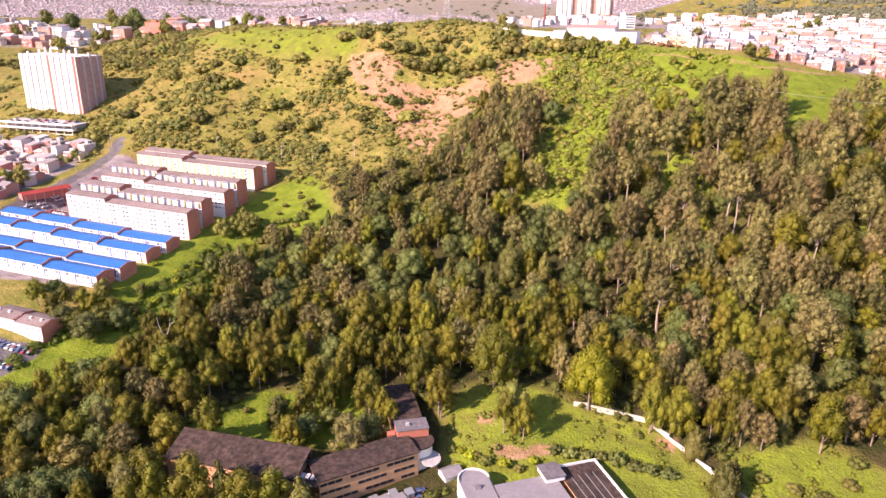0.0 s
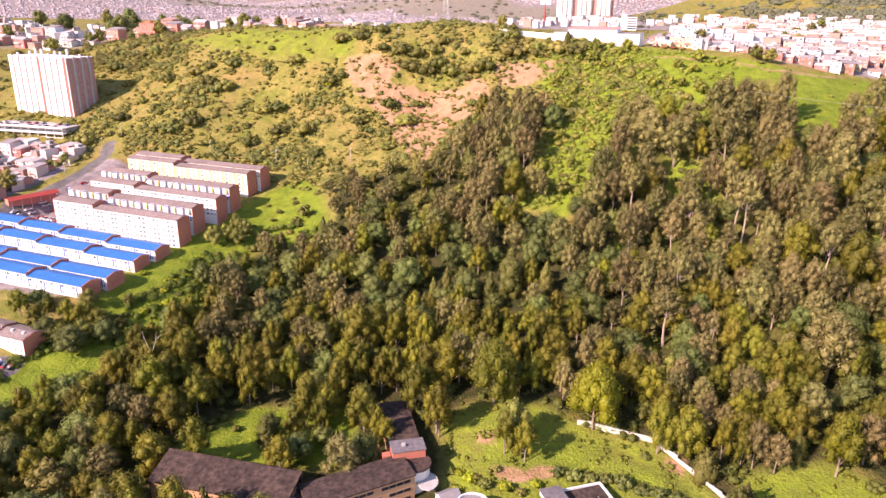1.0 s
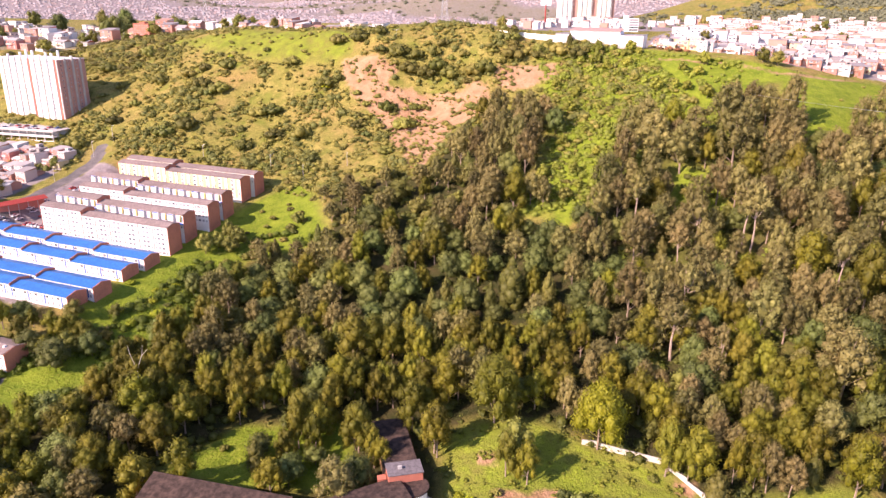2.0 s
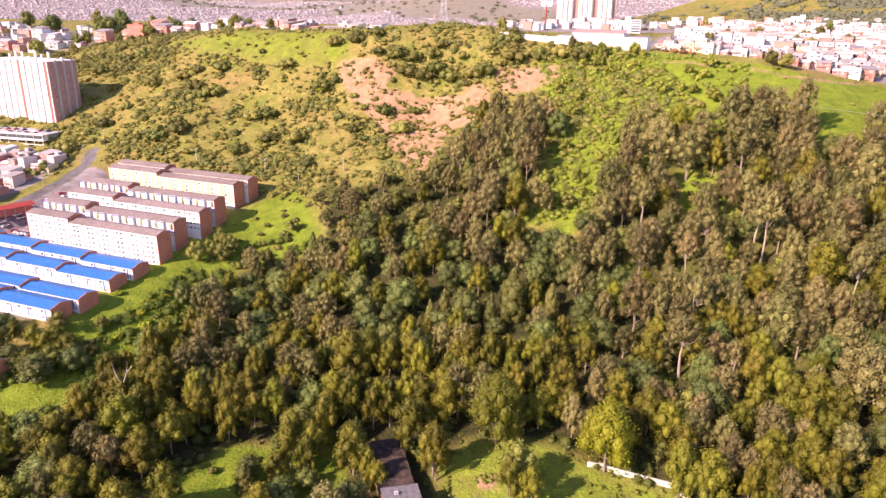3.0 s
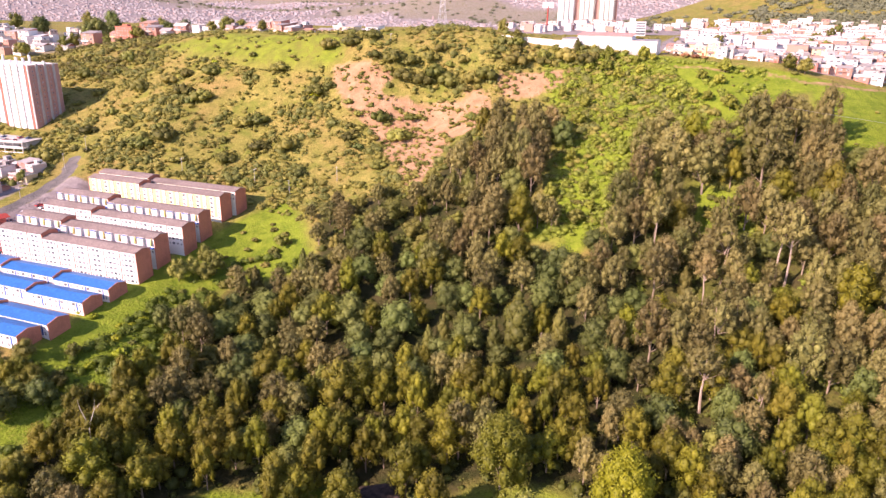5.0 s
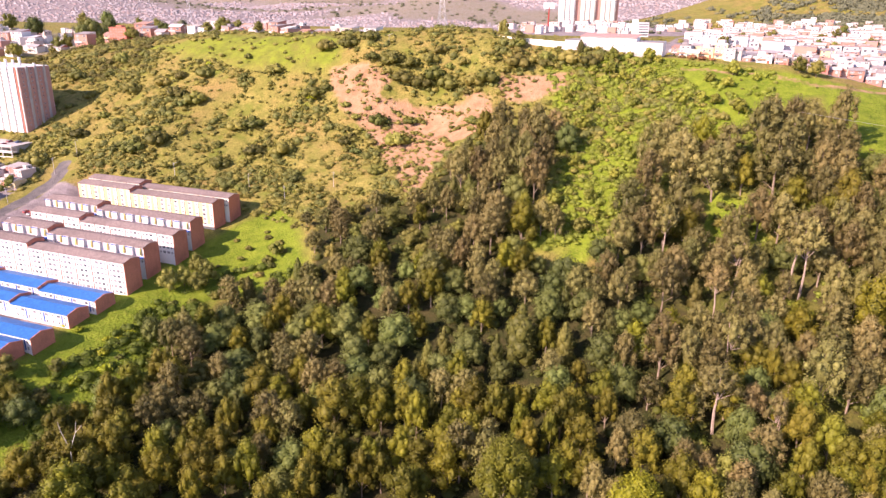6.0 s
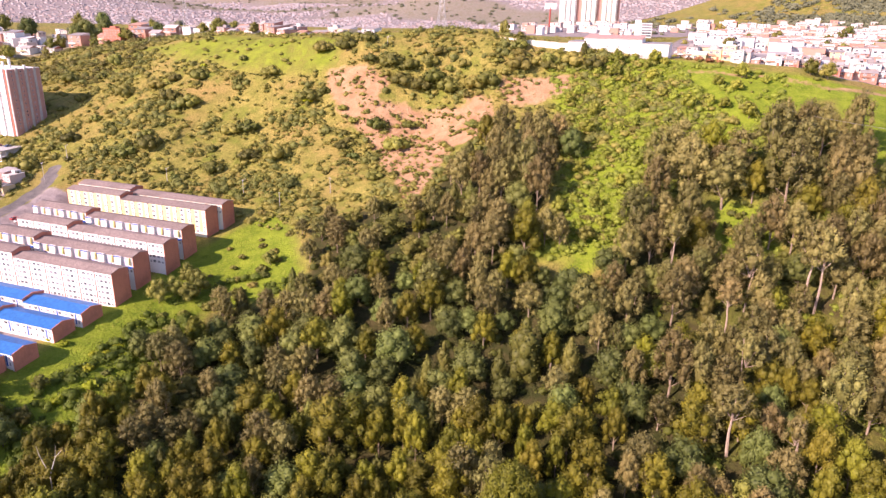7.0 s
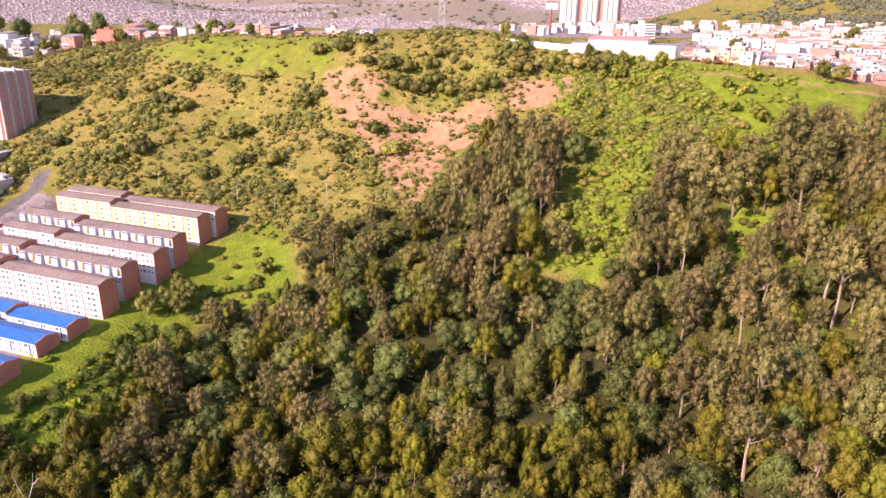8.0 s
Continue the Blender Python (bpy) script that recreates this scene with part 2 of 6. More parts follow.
# ---- shapes ----
class Shape:
    """Gathers corners and faces, with a material slot for each face."""

    def __init__(self):
        self.v, self.f, self.s = [], [], []

    def add(self, verts, faces, slot=0):
        n = len(self.v)
        self.v += [tuple(p) for p in verts]
        self.f += [tuple(n + i for i in f) for f in faces]
        self.s += [slot] * len(faces)
        return self

    def box(self, x0, y0, z0, x1, y1, z1, slot=0):
        p = [(x, y, z) for z in (z0, z1) for x, y in ((x0, y0), (x1, y0), (x1, y1), (x0, y1))]
        return self.add(p, [(3, 2, 1, 0), (4, 5, 6, 7), (0, 1, 5, 4), (1, 2, 6, 5), (2, 3, 7, 6), (3, 0, 4, 7)], slot)

    def prism(self, outline, x0, x1, slot=0):
        """An outline of (y, z), drawn out along x."""
        n = len(outline)
        p = [(x, y, z) for x in (x0, x1) for y, z in outline]
        sides = [(i, (i + 1) % n, n + (i + 1) % n, n + i) for i in range(n)]
        return self.add(p, [tuple(range(n))[::-1], tuple(range(n, 2 * n))] + sides, slot)

    def slab(self, outline, z0, z1, slot=0):
        """An outline of (x, y), drawn up along z."""
        n = len(outline)
        p = [(x, y, z) for z in (z0, z1) for x, y in outline]
        sides = [(i, (i + 1) % n, n + (i + 1) % n, n + i) for i in range(n)]
        return self.add(p, [tuple(range(n))[::-1], tuple(range(n, 2 * n))] + sides, slot)

    def tube(self, a, b, r0, r1, n=6, slot=0):
        a, b = Vector(a), Vector(b)
        d = (b - a).normalized()
        s = d.orthogonal().normalized()
        t = d.cross(s)
        ring = [(math.cos(2 * math.pi * k / n), math.sin(2 * math.pi * k / n)) for k in range(n)]
        p = [a + (s * c + t * w) * r0 for c, w in ring] + [b + (s * c + t * w) * r1 for c, w in ring]
        return self.add(p, [(k, (k + 1) % n, n + (k + 1) % n, n + k) for k in range(n)] + [tuple(range(n))[::-1], tuple(range(n, 2 * n))], slot)

    def mesh(self, name, *mats, smooth=False):
        me = bpy.data.meshes.new(name)
        me.from_pydata(self.v, [], self.f)
        for m in mats:
            me.materials.append(m)
        me.polygons.foreach_set("material_index", self.s)
        if smooth:
            me.polygons.foreach_set("use_smooth", [True] * len(self.f))
        me.update()
        return me


def part(name, data, mats, parent, label="", at=None):
    """One mesh under a thing. data: a Shape, or a mesh that alike parts share."""
    if isinstance(data, Shape):
        data = data.mesh(name, *(mats if isinstance(mats, tuple) else (mats,)))
    ob = new(name, data)
    ob.parent = parent
    if at is not None:
        ob.matrix_basis = at
    return tagged(ob, label)


def thing(name, m, label, category, group="", kind=""):
    ob = new(name)
    ob.matrix_basis = m
    ob.empty_display_size = 0.5
    return tagged(ob, label, category, group, kind)


def shift(x, y, z, turn=0):
    return pose(x, y, z, 0, 0, turn)


# ---- the land ----
# heights of the land, metres: (x, y, z) of the valley, the slope with its crest, and the country behind
VALLEY = [
    (-260, 120, -52), (0, 120, -58), (260, 120, -50), (-70, 200, -57), (-5, 205, -57), (20, 217, -50), (53, 216, -51), (83, 198, -52),
    (-120, 240, -49), (-170, 255, -44), (-130, 343, -28), (-146, 300, -35), (-84, 325, -40), (-75, 265, -49),
    (5, 285, -40), (92, 254, -36), (170, 225, -38), (138, 301, -12), (260, 250, -20), (330, 320, 10), (-240, 350, -22), (-210, 300, -33),
]
SLOPE = [
    (-100, 412, -16), (-81, 432, -8), (72, 361, 8), (115, 344, 6), (172, 361, 36), (-10, 400, 5), (-215, 425, -16), (-232, 484, -8),
    (-270, 546, 8), (-256, 527, 3), (-133, 514, 22), (-78, 497, 26), (-65, 520, 49), (-6, 488, 36), (33, 479, 51), (76, 462, 49),
    (124, 431, 56), (169, 424, 60), (-174, 504, 17), (-246, 643, 50), (-190, 560, 36), (230, 395, 46), (-50, 330, -33), (-190, 480, 0),
]
CREST = [
    (-360, 720, 42), (-291, 690, 53), (-260, 690, 57), (-208, 656, 64), (-161, 620, 70), (-119, 580, 69), (-76, 552, 69), (-42, 530, 74),
    (-4, 522, 75), (28, 511, 75), (60, 500, 71), (91, 484, 70), (127, 470, 67), (148, 448, 66), (173, 430, 64), (202, 413, 58),
    (-275, 760, 62), (-150, 665, 70), (-100, 625, 68), (-42, 548, 73), (-42, 580, 72), (0, 560, 74), (60, 535, 72), (120, 505, 68), (190, 465, 64),
    (270, 440, 56), (-100, 760, 64), (60, 640, 71), (190, 620, 68), (340, 700, 66),
    (460, 520, 58), (-390, 560, 0), (-400, 440, -15), (200, 930, 74), (-120, 950, 60), (480, 900, 74),
]


def spline(knots, smooth=0.5):
    """A thin plate through the knots."""
    k = np.array(knots, float)
    c, s = k[:, :2].mean(0), 200.0
    p = (k[:, :2] - c) / s

    def kernel(d2):
        return 0.5 * d2 * np.log(d2 + 1e-9)

    n = len(p)
    a = np.zeros((n + 3, n + 3))
    a[:n, :n] = kernel(((p[:, None] - p[None]) ** 2).sum(-1)) + np.eye(n) * smooth * 1e-3
    a[:n, n], a[:n, n + 1:] = 1, p
    a[n:, :n] = a[:n, n:].T
    w = np.linalg.solve(a, np.r_[k[:, 2], 0, 0, 0])

    def height(x, y):
        g = (np.stack([np.ravel(x), np.ravel(y)], -1) - c) / s
        out = kernel(((g[:, None] - p[None]) ** 2).sum(-1)) @ w[:n] + w[n] + g @ w[n + 1:]
        return out.reshape(np.shape(x))

    return height


NEAR_LAND = spline(VALLEY + SLOPE + CREST)


def bump(x, y, cx, cy, rx, ry, h):
    return h * np.exp(-(((x - cx) / rx) ** 2) - ((y - cy) / ry) ** 2)


def far_land(x, y):
    """The wide valley behind the plateau and the mountains that close it."""
    rise = np.clip((y - 1700) / 2500, 0, 1.4)
    z = 66 - 31 * np.clip((y - 1150) / 550, 0, 1) + 88 * rise**1.1 + 190 * np.clip((y - 4000) / 700, 0, 1) ** 1.5
    z += (13 * np.sin(x / 420 + 0.8) + 9 * np.sin(x / 170 + y / 330) + 6 * np.sin(x / 90 - y / 210 + 2)) * np.clip(rise * 2, 0, 1)
    z += bump(x, y, 660, 1250, 260, 330, 110) + bump(x, y, -1500, 2600, 700, 500, 90) + bump(x, y, 500, 2900, 700, 300, 60)
    return z


def far_built(x, y):
    """Where the far city lies (above 0) and where woods and fields break it."""
    return np.sin(y / 230 + 0.9 * np.sin(x / 430) + x / 1300) + 0.55 * np.sin(x / 170 + y / 260) + 0.35 * np.sin(x / 61 - y / 93)


def ease(a, b, v):
    t = np.clip((v - a) / (b - a), 0, 1)
    return t * t * (3 - 2 * t)


EST_X, EST_Y, EST_TURN = -131.5, 346.0, -21.0


def terraces(x, y):
    """How far a place lies on the levelled ground of the apartment rows (0 to 1), and the height of that ground."""
    c, s = math.cos(radians(EST_TURN)), math.sin(radians(EST_TURN))
    a, b = (x - EST_X) * c + (y - EST_Y) * s, (y - EST_Y) * c - (x - EST_X) * s
    level = np.interp(b, [-60, -47, -29, -17, 0, 14, 29.5, 43.4, 66, 76.5, 90], [-33.4, -32.8, -31.4, -29.9, -28.3, -25.9, -23.7, -21.3, -17.9, -16.8, -15.0])
    return ease(-124, -104, a) * (1 - ease(-6, 6, a)) * ease(-68, -58, b) * (1 - ease(86, 96, b)), level


def land(x, y):
    x, y = np.asarray(x, float), np.asarray(y, float)
    cx, cy = np.clip(x, -380, 420), np.clip(y, 100, 980)
    near = NEAR_LAND(cx, cy)
    away = np.maximum(np.hypot(x - cx, y - cy) / 400, ease(850, 1300, y))
    out = near + (far_land(x, y) - near) * ease(0, 1, np.where(y > 700, away, 0))
    flat, level = terraces(x, y)
    return out + (level - out) * flat


def inside(poly, x, y):
    """How far each place lies inside a closed outline, metres (outside: negative)."""
    x, y = np.asarray(x, float), np.asarray(y, float)
    if x.ndim == 0:
        px, py, best, odd = float(x), float(y), 1e18, False
        for (ax, ay), (bx, by) in zip(poly, poly[1:] + poly[:1]):
            dx, dy = bx - ax, by - ay
            t = min(1.0, max(0.0, ((px - ax) * dx + (py - ay) * dy) / (dx * dx + dy * dy)))
            best = min(best, (px - ax - t * dx) ** 2 + (py - ay - t * dy) ** 2)
            if (ay > py) != (by > py) and px < dx * (py - ay) / dy + ax:
                odd = not odd
        return math.sqrt(best) if odd else -math.sqrt(best)
    best, odd = np.full(x.shape, 1e9), np.zeros(x.shape, bool)
    for (ax, ay), (bx, by) in zip(poly, poly[1:] + poly[:1]):
        dx, dy = bx - ax, by - ay
        t = np.clip(((x - ax) * dx + (y - ay) * dy) / (dx * dx + dy * dy), 0, 1)
        best = np.minimum(best, np.hypot(x - ax - t * dx, y - ay - t * dy))
        cross = (ay > y) != (by > y)
        odd ^= cross & (x < (bx - ax) * (y - ay) / (by - ay if by != ay else 1e-9) + ax)
    return np.where(odd, best, -best)


SAND = [(-68, 528), (-33, 508), (-26, 505), (-28, 501), (-37, 500), (-32, 495), (-19, 493), (7, 482), (18, 475), (15, 483), (24, 479), (30, 472), (32, 464), (29, 454), (21, 450), (9, 448), (3, 433), (-4, 413), (-11, 399), (-18, 406), (-21, 431), (-30, 454), (-37, 473), (-47, 483), (-58, 496), (-65, 511), (-68, 521)]
SAND_EAST = [(38, 483), (55, 477), (78, 474), (79, 468), (74, 465), (65, 464), (56, 461), (45, 462), (36, 470), (34, 477)]
MID_BRUSH = [(-37, 507), (-25, 509), (-9, 506), (7, 499), (24, 490), (34, 482), (35, 472), (25, 478), (12, 484), (16, 477), (3, 486), (-19, 494), (-31, 496)]
YARD = [(-1, 230), (16, 238), (39, 233), (54, 224), (76, 214), (85, 198), (91, 185), (91, 165), (59, 165), (35, 180), (8, 185), (0, 200), (3, 210)]
GLADE = [(-70, 240), (-30, 241), (-27, 225), (-32, 208), (-68, 208), (-92, 214), (-80, 228)]
SIDE_YARD = [(95, 198), (128, 203), (150, 185), (150, 160), (93, 165)]
MEADOW = [(-101, 415), (-79, 430), (-58, 372), (-69, 355), (-94, 353), (-104, 322), (-109, 296), (-126, 262), (-136, 248), (-148, 228), (-162, 214), (-200, 200), (-178, 246), (-166, 262), (-152, 298), (-139, 343), (-119, 388)]
GULLY = [(67, 372), (88, 370), (78, 347), (60, 336), (52, 316), (42, 322), (54, 345)]
DELL = [(118, 362), (136, 352), (134, 328), (116, 325), (108, 341)]
EAST_MEADOW = [(173, 352), (178, 385), (184, 410), (215, 418), (262, 420), (300, 402), (238, 390), (212, 366), (191, 346)]
GREEN_SLOPE = [(64, 484), (99, 481), (127, 462), (150, 442), (172, 428), (160, 404), (148, 382), (124, 372), (104, 380), (92, 372), (80, 352), (60, 346), (42, 346), (40, 358), (52, 372), (58, 400), (68, 430), (62, 464)]
HIGH_MEADOW = [(124, 460), (150, 440), (170, 426), (160, 404), (140, 386), (132, 398), (126, 420)]
CREST_EDGE = [(112, 478), (128, 468), (150, 446), (175, 430), (206, 414), (204, 398), (176, 404), (164, 396), (146, 412), (128, 440), (112, 462)]
CREST_GREEN = [(-260, 680), (-170, 630), (-110, 590), (-62, 560), (-60, 522), (-131, 551), (-190, 600)]
FOREST = [(-270, 150), (-190, 192), (-165, 208), (-133, 240), (-109, 288), (-104, 320), (-94, 350), (-67, 354), (-54, 370), (-60, 402), (-36, 408), (-8, 394), (12, 428), (30, 444), (50, 430), (54, 402), (48, 374), (36, 354), (48, 332), (70, 338), (86, 358), (98, 384), (122, 380), (146, 372), (168, 374), (176, 352), (192, 344), (214, 364), (262, 376), (320, 300), (320, 150)]
BARE = [[(17, 204), (22, 206), (28, 203), (36, 205), (43, 203), (40, 200), (33, 199), (28, 198), (21, 200)], [(15, 220), (21, 219), (20, 214), (14, 215)], [(76, 208), (83, 206), (80, 199), (75, 202)]]
CREST_PATH = [(129, 452), (147, 437), (169, 432), (173, 426), (189, 416), (213, 414), (236, 423), (233, 417), (210, 409), (187, 411), (170, 423), (168, 429), (145, 433), (129, 446)]
LAWN = [(-175, 228), (-168, 235), (-163, 244), (-160, 253), (-158, 259), (-149, 264), (-138, 268), (-131, 265), (-133, 257), (-140, 249), (-147, 241), (-154, 233), (-163, 226), (-172, 218)]
ROAD = [(-228, 500), (-222, 478), (-226, 450), (-231, 417), (-236, 389), (-240, 360), (-250, 360), (-246, 389), (-241, 417), (-236, 450), (-232, 478), (-236, 500)]
LOT = [(-232, 345), (-252, 406), (-215, 418), (-207, 400), (-211, 367)]
SMALL_LOT = [(-215, 262), (-182, 260), (-167, 258), (-161, 253), (-164, 245), (-168, 236), (-215, 225)]


# built-up ground: the town on the plateau, the quarters behind the crest, the houses under the tower
EAST_TOWN = [(134, 486), (168, 452), (205, 430), (300, 420), (460, 430), (620, 640), (560, 900), (330, 900), (230, 760), (180, 640), (146, 540)]
CREST_TOWN = [(-160, 650), (-62, 598), (-38, 640), (-120, 730), (-200, 720)]
WEST_TOWN = [(-330, 760), (-235, 722), (-190, 770), (-250, 860), (-420, 1000), (-720, 1000), (-640, 760), (-480, 740)]
VALE_TOWN = [(-256, 378), (-252, 420), (-246, 452), (-242, 492), (-262, 506), (-420, 506), (-420, 378)]
ESTATE_AREA = [(-222, 472), (-116, 424), (-144, 340), (-163, 296), (-250, 310)]
CREST_BACK = [(110, 740), (235, 780), (330, 920), (300, 1010), (190, 1090), (80, 1120), (60, 900)]
TOWNS = [CREST_BACK, EAST_TOWN, CREST_TOWN, WEST_TOWN, VALE_TOWN]


def axis(stops):
    """Grid lines from (start, end, step) stretches."""
    out = []
    for a, b, n in stops:
        out += list(np.linspace(a, b, n, endpoint=False))
    return np.array(out + [stops[-1][1]])


def build_ground():
    gx = axis([(-4500, -600, 26), (-600, -300, 24), (-300, 300, 215), (300, 600, 24), (600, 4500, 26)])
    gy = axis([(-2500, 100, 20), (100, 560, 170), (560, 900, 62), (900, 4700, 70)])
    x, y = np.meshgrid(gx, gy)
    z = land(x, y)
    rough = np.zeros(x.size)
    flat = np.stack([x.ravel(), y.ravel()], -1)
    for i, (a, b) in enumerate(flat):
        if 100 < b < 700 and abs(a) < 420:
            rough[i] = 0.9 * noise.fractal((a / 17, b / 17, 3.0), 0.9, 2.1, 4) + 0.9 * noise.noise((a / 38, b / 38, 9.0))
    calm = np.clip(np.maximum.reduce([inside(q, x, y) for q in (ROAD, LOT, SMALL_LOT)]) / 4 + 1, 0, 1)
    built = np.clip(inside([(-225, 480), (-100, 432), (-118, 330), (-150, 285), (-245, 310)], x, y) / 6 + 1, 0, 1)
    z = z + rough.reshape(x.shape) * (1 - np.maximum(calm, built))
    idx = np.arange(x.size).reshape(x.shape)
    quads = np.stack([idx[:-1, :-1], idx[:-1, 1:], idx[1:, 1:], idx[1:, :-1]], -1).reshape(-1, 4)
    me = bpy.data.meshes.new("ground")
    me.from_pydata(np.stack([x.ravel(), y.ravel(), z.ravel()], -1).tolist(), [], quads.tolist())
    me.polygons.foreach_set("use_smooth", [True] * len(quads))
    me.materials.append(GROUND)

    def soft(q, w):
        return np.clip(0.5 + inside(q, x, y) / w, 0, 1)

    clear = np.maximum.reduce([soft(q, 10) for q in (YARD, GLADE, SIDE_YARD, MEADOW, GULLY, DELL, LAWN)])
    lush = np.maximum.reduce([clear, soft(EAST_MEADOW, 8), soft(HIGH_MEADOW, 12), soft(CREST_EDGE, 8), 0.9 * soft(GREEN_SLOPE, 14), 0.62 * soft(CREST_GREEN, 14)])
    lush = np.maximum(lush, 0.2 * ease(1000, 1400, y)) * (1 - 0.35 * soft(YARD, 10)) * (1 - 0.3 * soft(SIDE_YARD, 10))
    thin = ease(60, 110, x) * ease(215, 250, y) * 0.42
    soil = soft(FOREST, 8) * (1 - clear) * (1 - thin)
    lush = np.maximum(lush, soft(FOREST, 8) * thin)
    tar = np.maximum.reduce([soft(q, 1.5) for q in (ROAD, LOT, SMALL_LOT)])
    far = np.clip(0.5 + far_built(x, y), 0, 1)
    # beyond y 1150 even open country is greyed: haze put into the colour
    urban_haze = np.maximum.reduce([soft(q, 6) * (0.45 if q is WEST_TOWN else 1.0) for q in TOWNS] + [soft(ESTATE_AREA, 3)] + [ease(1150, 1500, y) * (0.56 + 0.42 * far) * (1 - np.clip(1.5 * bump(x, y, 660, 1250, 300, 380, 1.0), 0, 1))])
    for key, values in (("urban_haze", urban_haze), ("lush", lush), ("soil", soil), ("sand", np.maximum.reduce([soft(SAND, 7), soft(SAND_EAST, 7), 0.62 * soft(CREST_PATH, 2)] + [soft(q, 5) for q in BARE])), ("tar", tar)):
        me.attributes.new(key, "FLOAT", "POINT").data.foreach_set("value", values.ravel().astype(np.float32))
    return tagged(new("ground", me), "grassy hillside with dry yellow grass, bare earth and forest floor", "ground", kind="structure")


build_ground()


def foot(x, y):
    return float(land(np.array([x]), np.array([y]))[0])


# ---- apartment rows: one frame, x along the rows, y up the hill ----
ESTATE = shift(EST_X, EST_Y, 0, EST_TURN)


def window_mesh(w, h):
    s = Shape()
    s.box(-w / 2, -0.07, 0, w / 2, 0.02, h, 0)
    s.box(-w / 2 + 0.12, -0.085, 0.12, -0.05, -0.02, h - 0.12, 1)
    s.box(0.05, -0.085, 0.12, w / 2 - 0.12, -0.02, h - 0.12, 1)
    return s.mesh("window", FRAME, GLASS)


WIN_L, WIN_S, WIN_T = window_mesh(1.7, 1.3), window_mesh(1.0, 1.1), window_mesh(0.9, 1.5)
FLAT_WIN = Shape().box(-0.5, -0.05, 0, 0.5, 0.02, 1.0, 0).box(-0.42, -0.07, 0.08, 0.42, -0.02, 0.92, 1).mesh("window", FRAME, GLASS)


DARK_GLASS = surface("dark_window_glass", (0.025, 0.028, 0.034), 0.25, 1.0, 0.3, 0.2)
INST_WIN = Shape().box(-1.15, -0.06, 0, 1.15, 0.02, 1.1, 0)
for pane in range(4):
    INST_WIN.box(-1.08 + pane * 0.55, -0.09, 0.08, -0.57 + pane * 0.55, -0.02, 1.02, 1)
INST_WIN = INST_WIN.mesh("window", DARK_BARK, DARK_GLASS)


def gable_outline(depth, z0, eave, rise):
    return [(0, z0), (depth, z0), (depth, eave), (depth / 2, eave + rise), (0, eave)]


def apartment_block(y, x_end, eave, height, sections, depth, wall, style, label, seen=6):
    """A long block of flats. sections: (length, rise of the roof) from the open end on."""
    block = thing("apartment_block", ESTATE @ shift(x_end, y, eave - height), label, "apartment building", "apartment rows")
    x, rise = 0.0, 1.1
    for n, (length, up) in enumerate(sections):
        x1, h = x - length, height + up
        part("wall", Shape().box(x1, 0, -2.5, x - 0.35, depth, h), wall, block)
        part("gable", Shape().prism(gable_outline(depth, -2.5, h + 0.05, rise), x - 0.35, x), BRICK, block, "brick gable end wall")
        if n == len(sections) - 1:
            part("gable", Shape().prism(gable_outline(depth, -2.5, h + 0.05, rise), x1 - 0.35, x1), BRICK, block, "brick gable end wall")
        roof = Shape()
        for a, b in ((-0.45, depth / 2), (depth / 2, depth + 0.45)):
            za = h + 0.1 + (rise if a > 0 else -0.1)
            zb = h + 0.1 + (rise if b < depth else -0.1)
            roof.prism([(a, za), (b, zb), (b, zb + 0.22), (a, za + 0.22)], x1 + 0.02, x - 0.05)
        part("roof", roof, BROWN_ROOF, block, "weathered grey-brown sheet roof")
        units = max(2, round(length / 9.2))
        wide = length / units
        for k in range(units):
            left = x - (k + 1) * wide
            part("pilaster", Shape().box(left - 0.14, -0.16, -1.5, left + 0.14, 0.0, h - 0.1), RUST, block, "rust-red joint strip")
            if style == "bays":
                bay = part("bay", Shape().prism([(-1.5, h - 3.6), (0, h - 4.4), (0, h + 0.2), (-1.1, h + 0.1)], left + 0.6, left + wide * 0.42), wall, block, "white bay with sloping front")
                part("cap", Shape().box(left + 0.5, -1.7, h - 0.02, left + wide * 0.42 + 0.1, -1.3, h + 0.22), BLUE_PAINT, bay, "blue metal coping")
                part("recess", Shape().box(left + wide * 0.50, -0.1, h - 4.2, left + wide * 0.72, 0.0, h - 0.2), SHADED_RENDER, block, "white stair recess painted lilac-grey as if shaded")
                part("panel", Shape().prism([(-1.2, h - 3.0), (0, h - 3.8), (0, h - 0.3), (-0.8, h - 0.4)], left + wide * 0.81, left + wide * 0.86), PALE_YELLOW, block, "pale yellow stair panel")
                part("sill_band", Shape().box(left + wide * 0.50, -1.4, h - 4.6, left + wide * 0.98, 0.0, h - 4.25), BLUE_PAINT, block, "blue sill")
            floors = int(height // 2.4)
            for f in range(floors):
                z = h - 2.05 - f * 2.4
                if z < 0.3 or (style == "bays" and f < 2) or f >= seen:
                    continue
                for j, fr in enumerate((0.14, 0.36, 0.62, 0.84)):
                    if style == "yellow" and j in (0, 2):
                        continue
                    me = (WIN_S, WIN_L, WIN_L, WIN_S)[j]
                    part("window", me, None, block, at=shift(left + wide * fr, 0, z))
            if style == "yellow":
                for fr in (0.04, 0.52):
                    part("panel", Shape().box(left + wide * fr, -0.05, 2.4, left + wide * (fr + 0.22), 0.0, h - 0.3), PALE_YELLOW, block, "pale yellow painted panel")
        x = x1
    return block


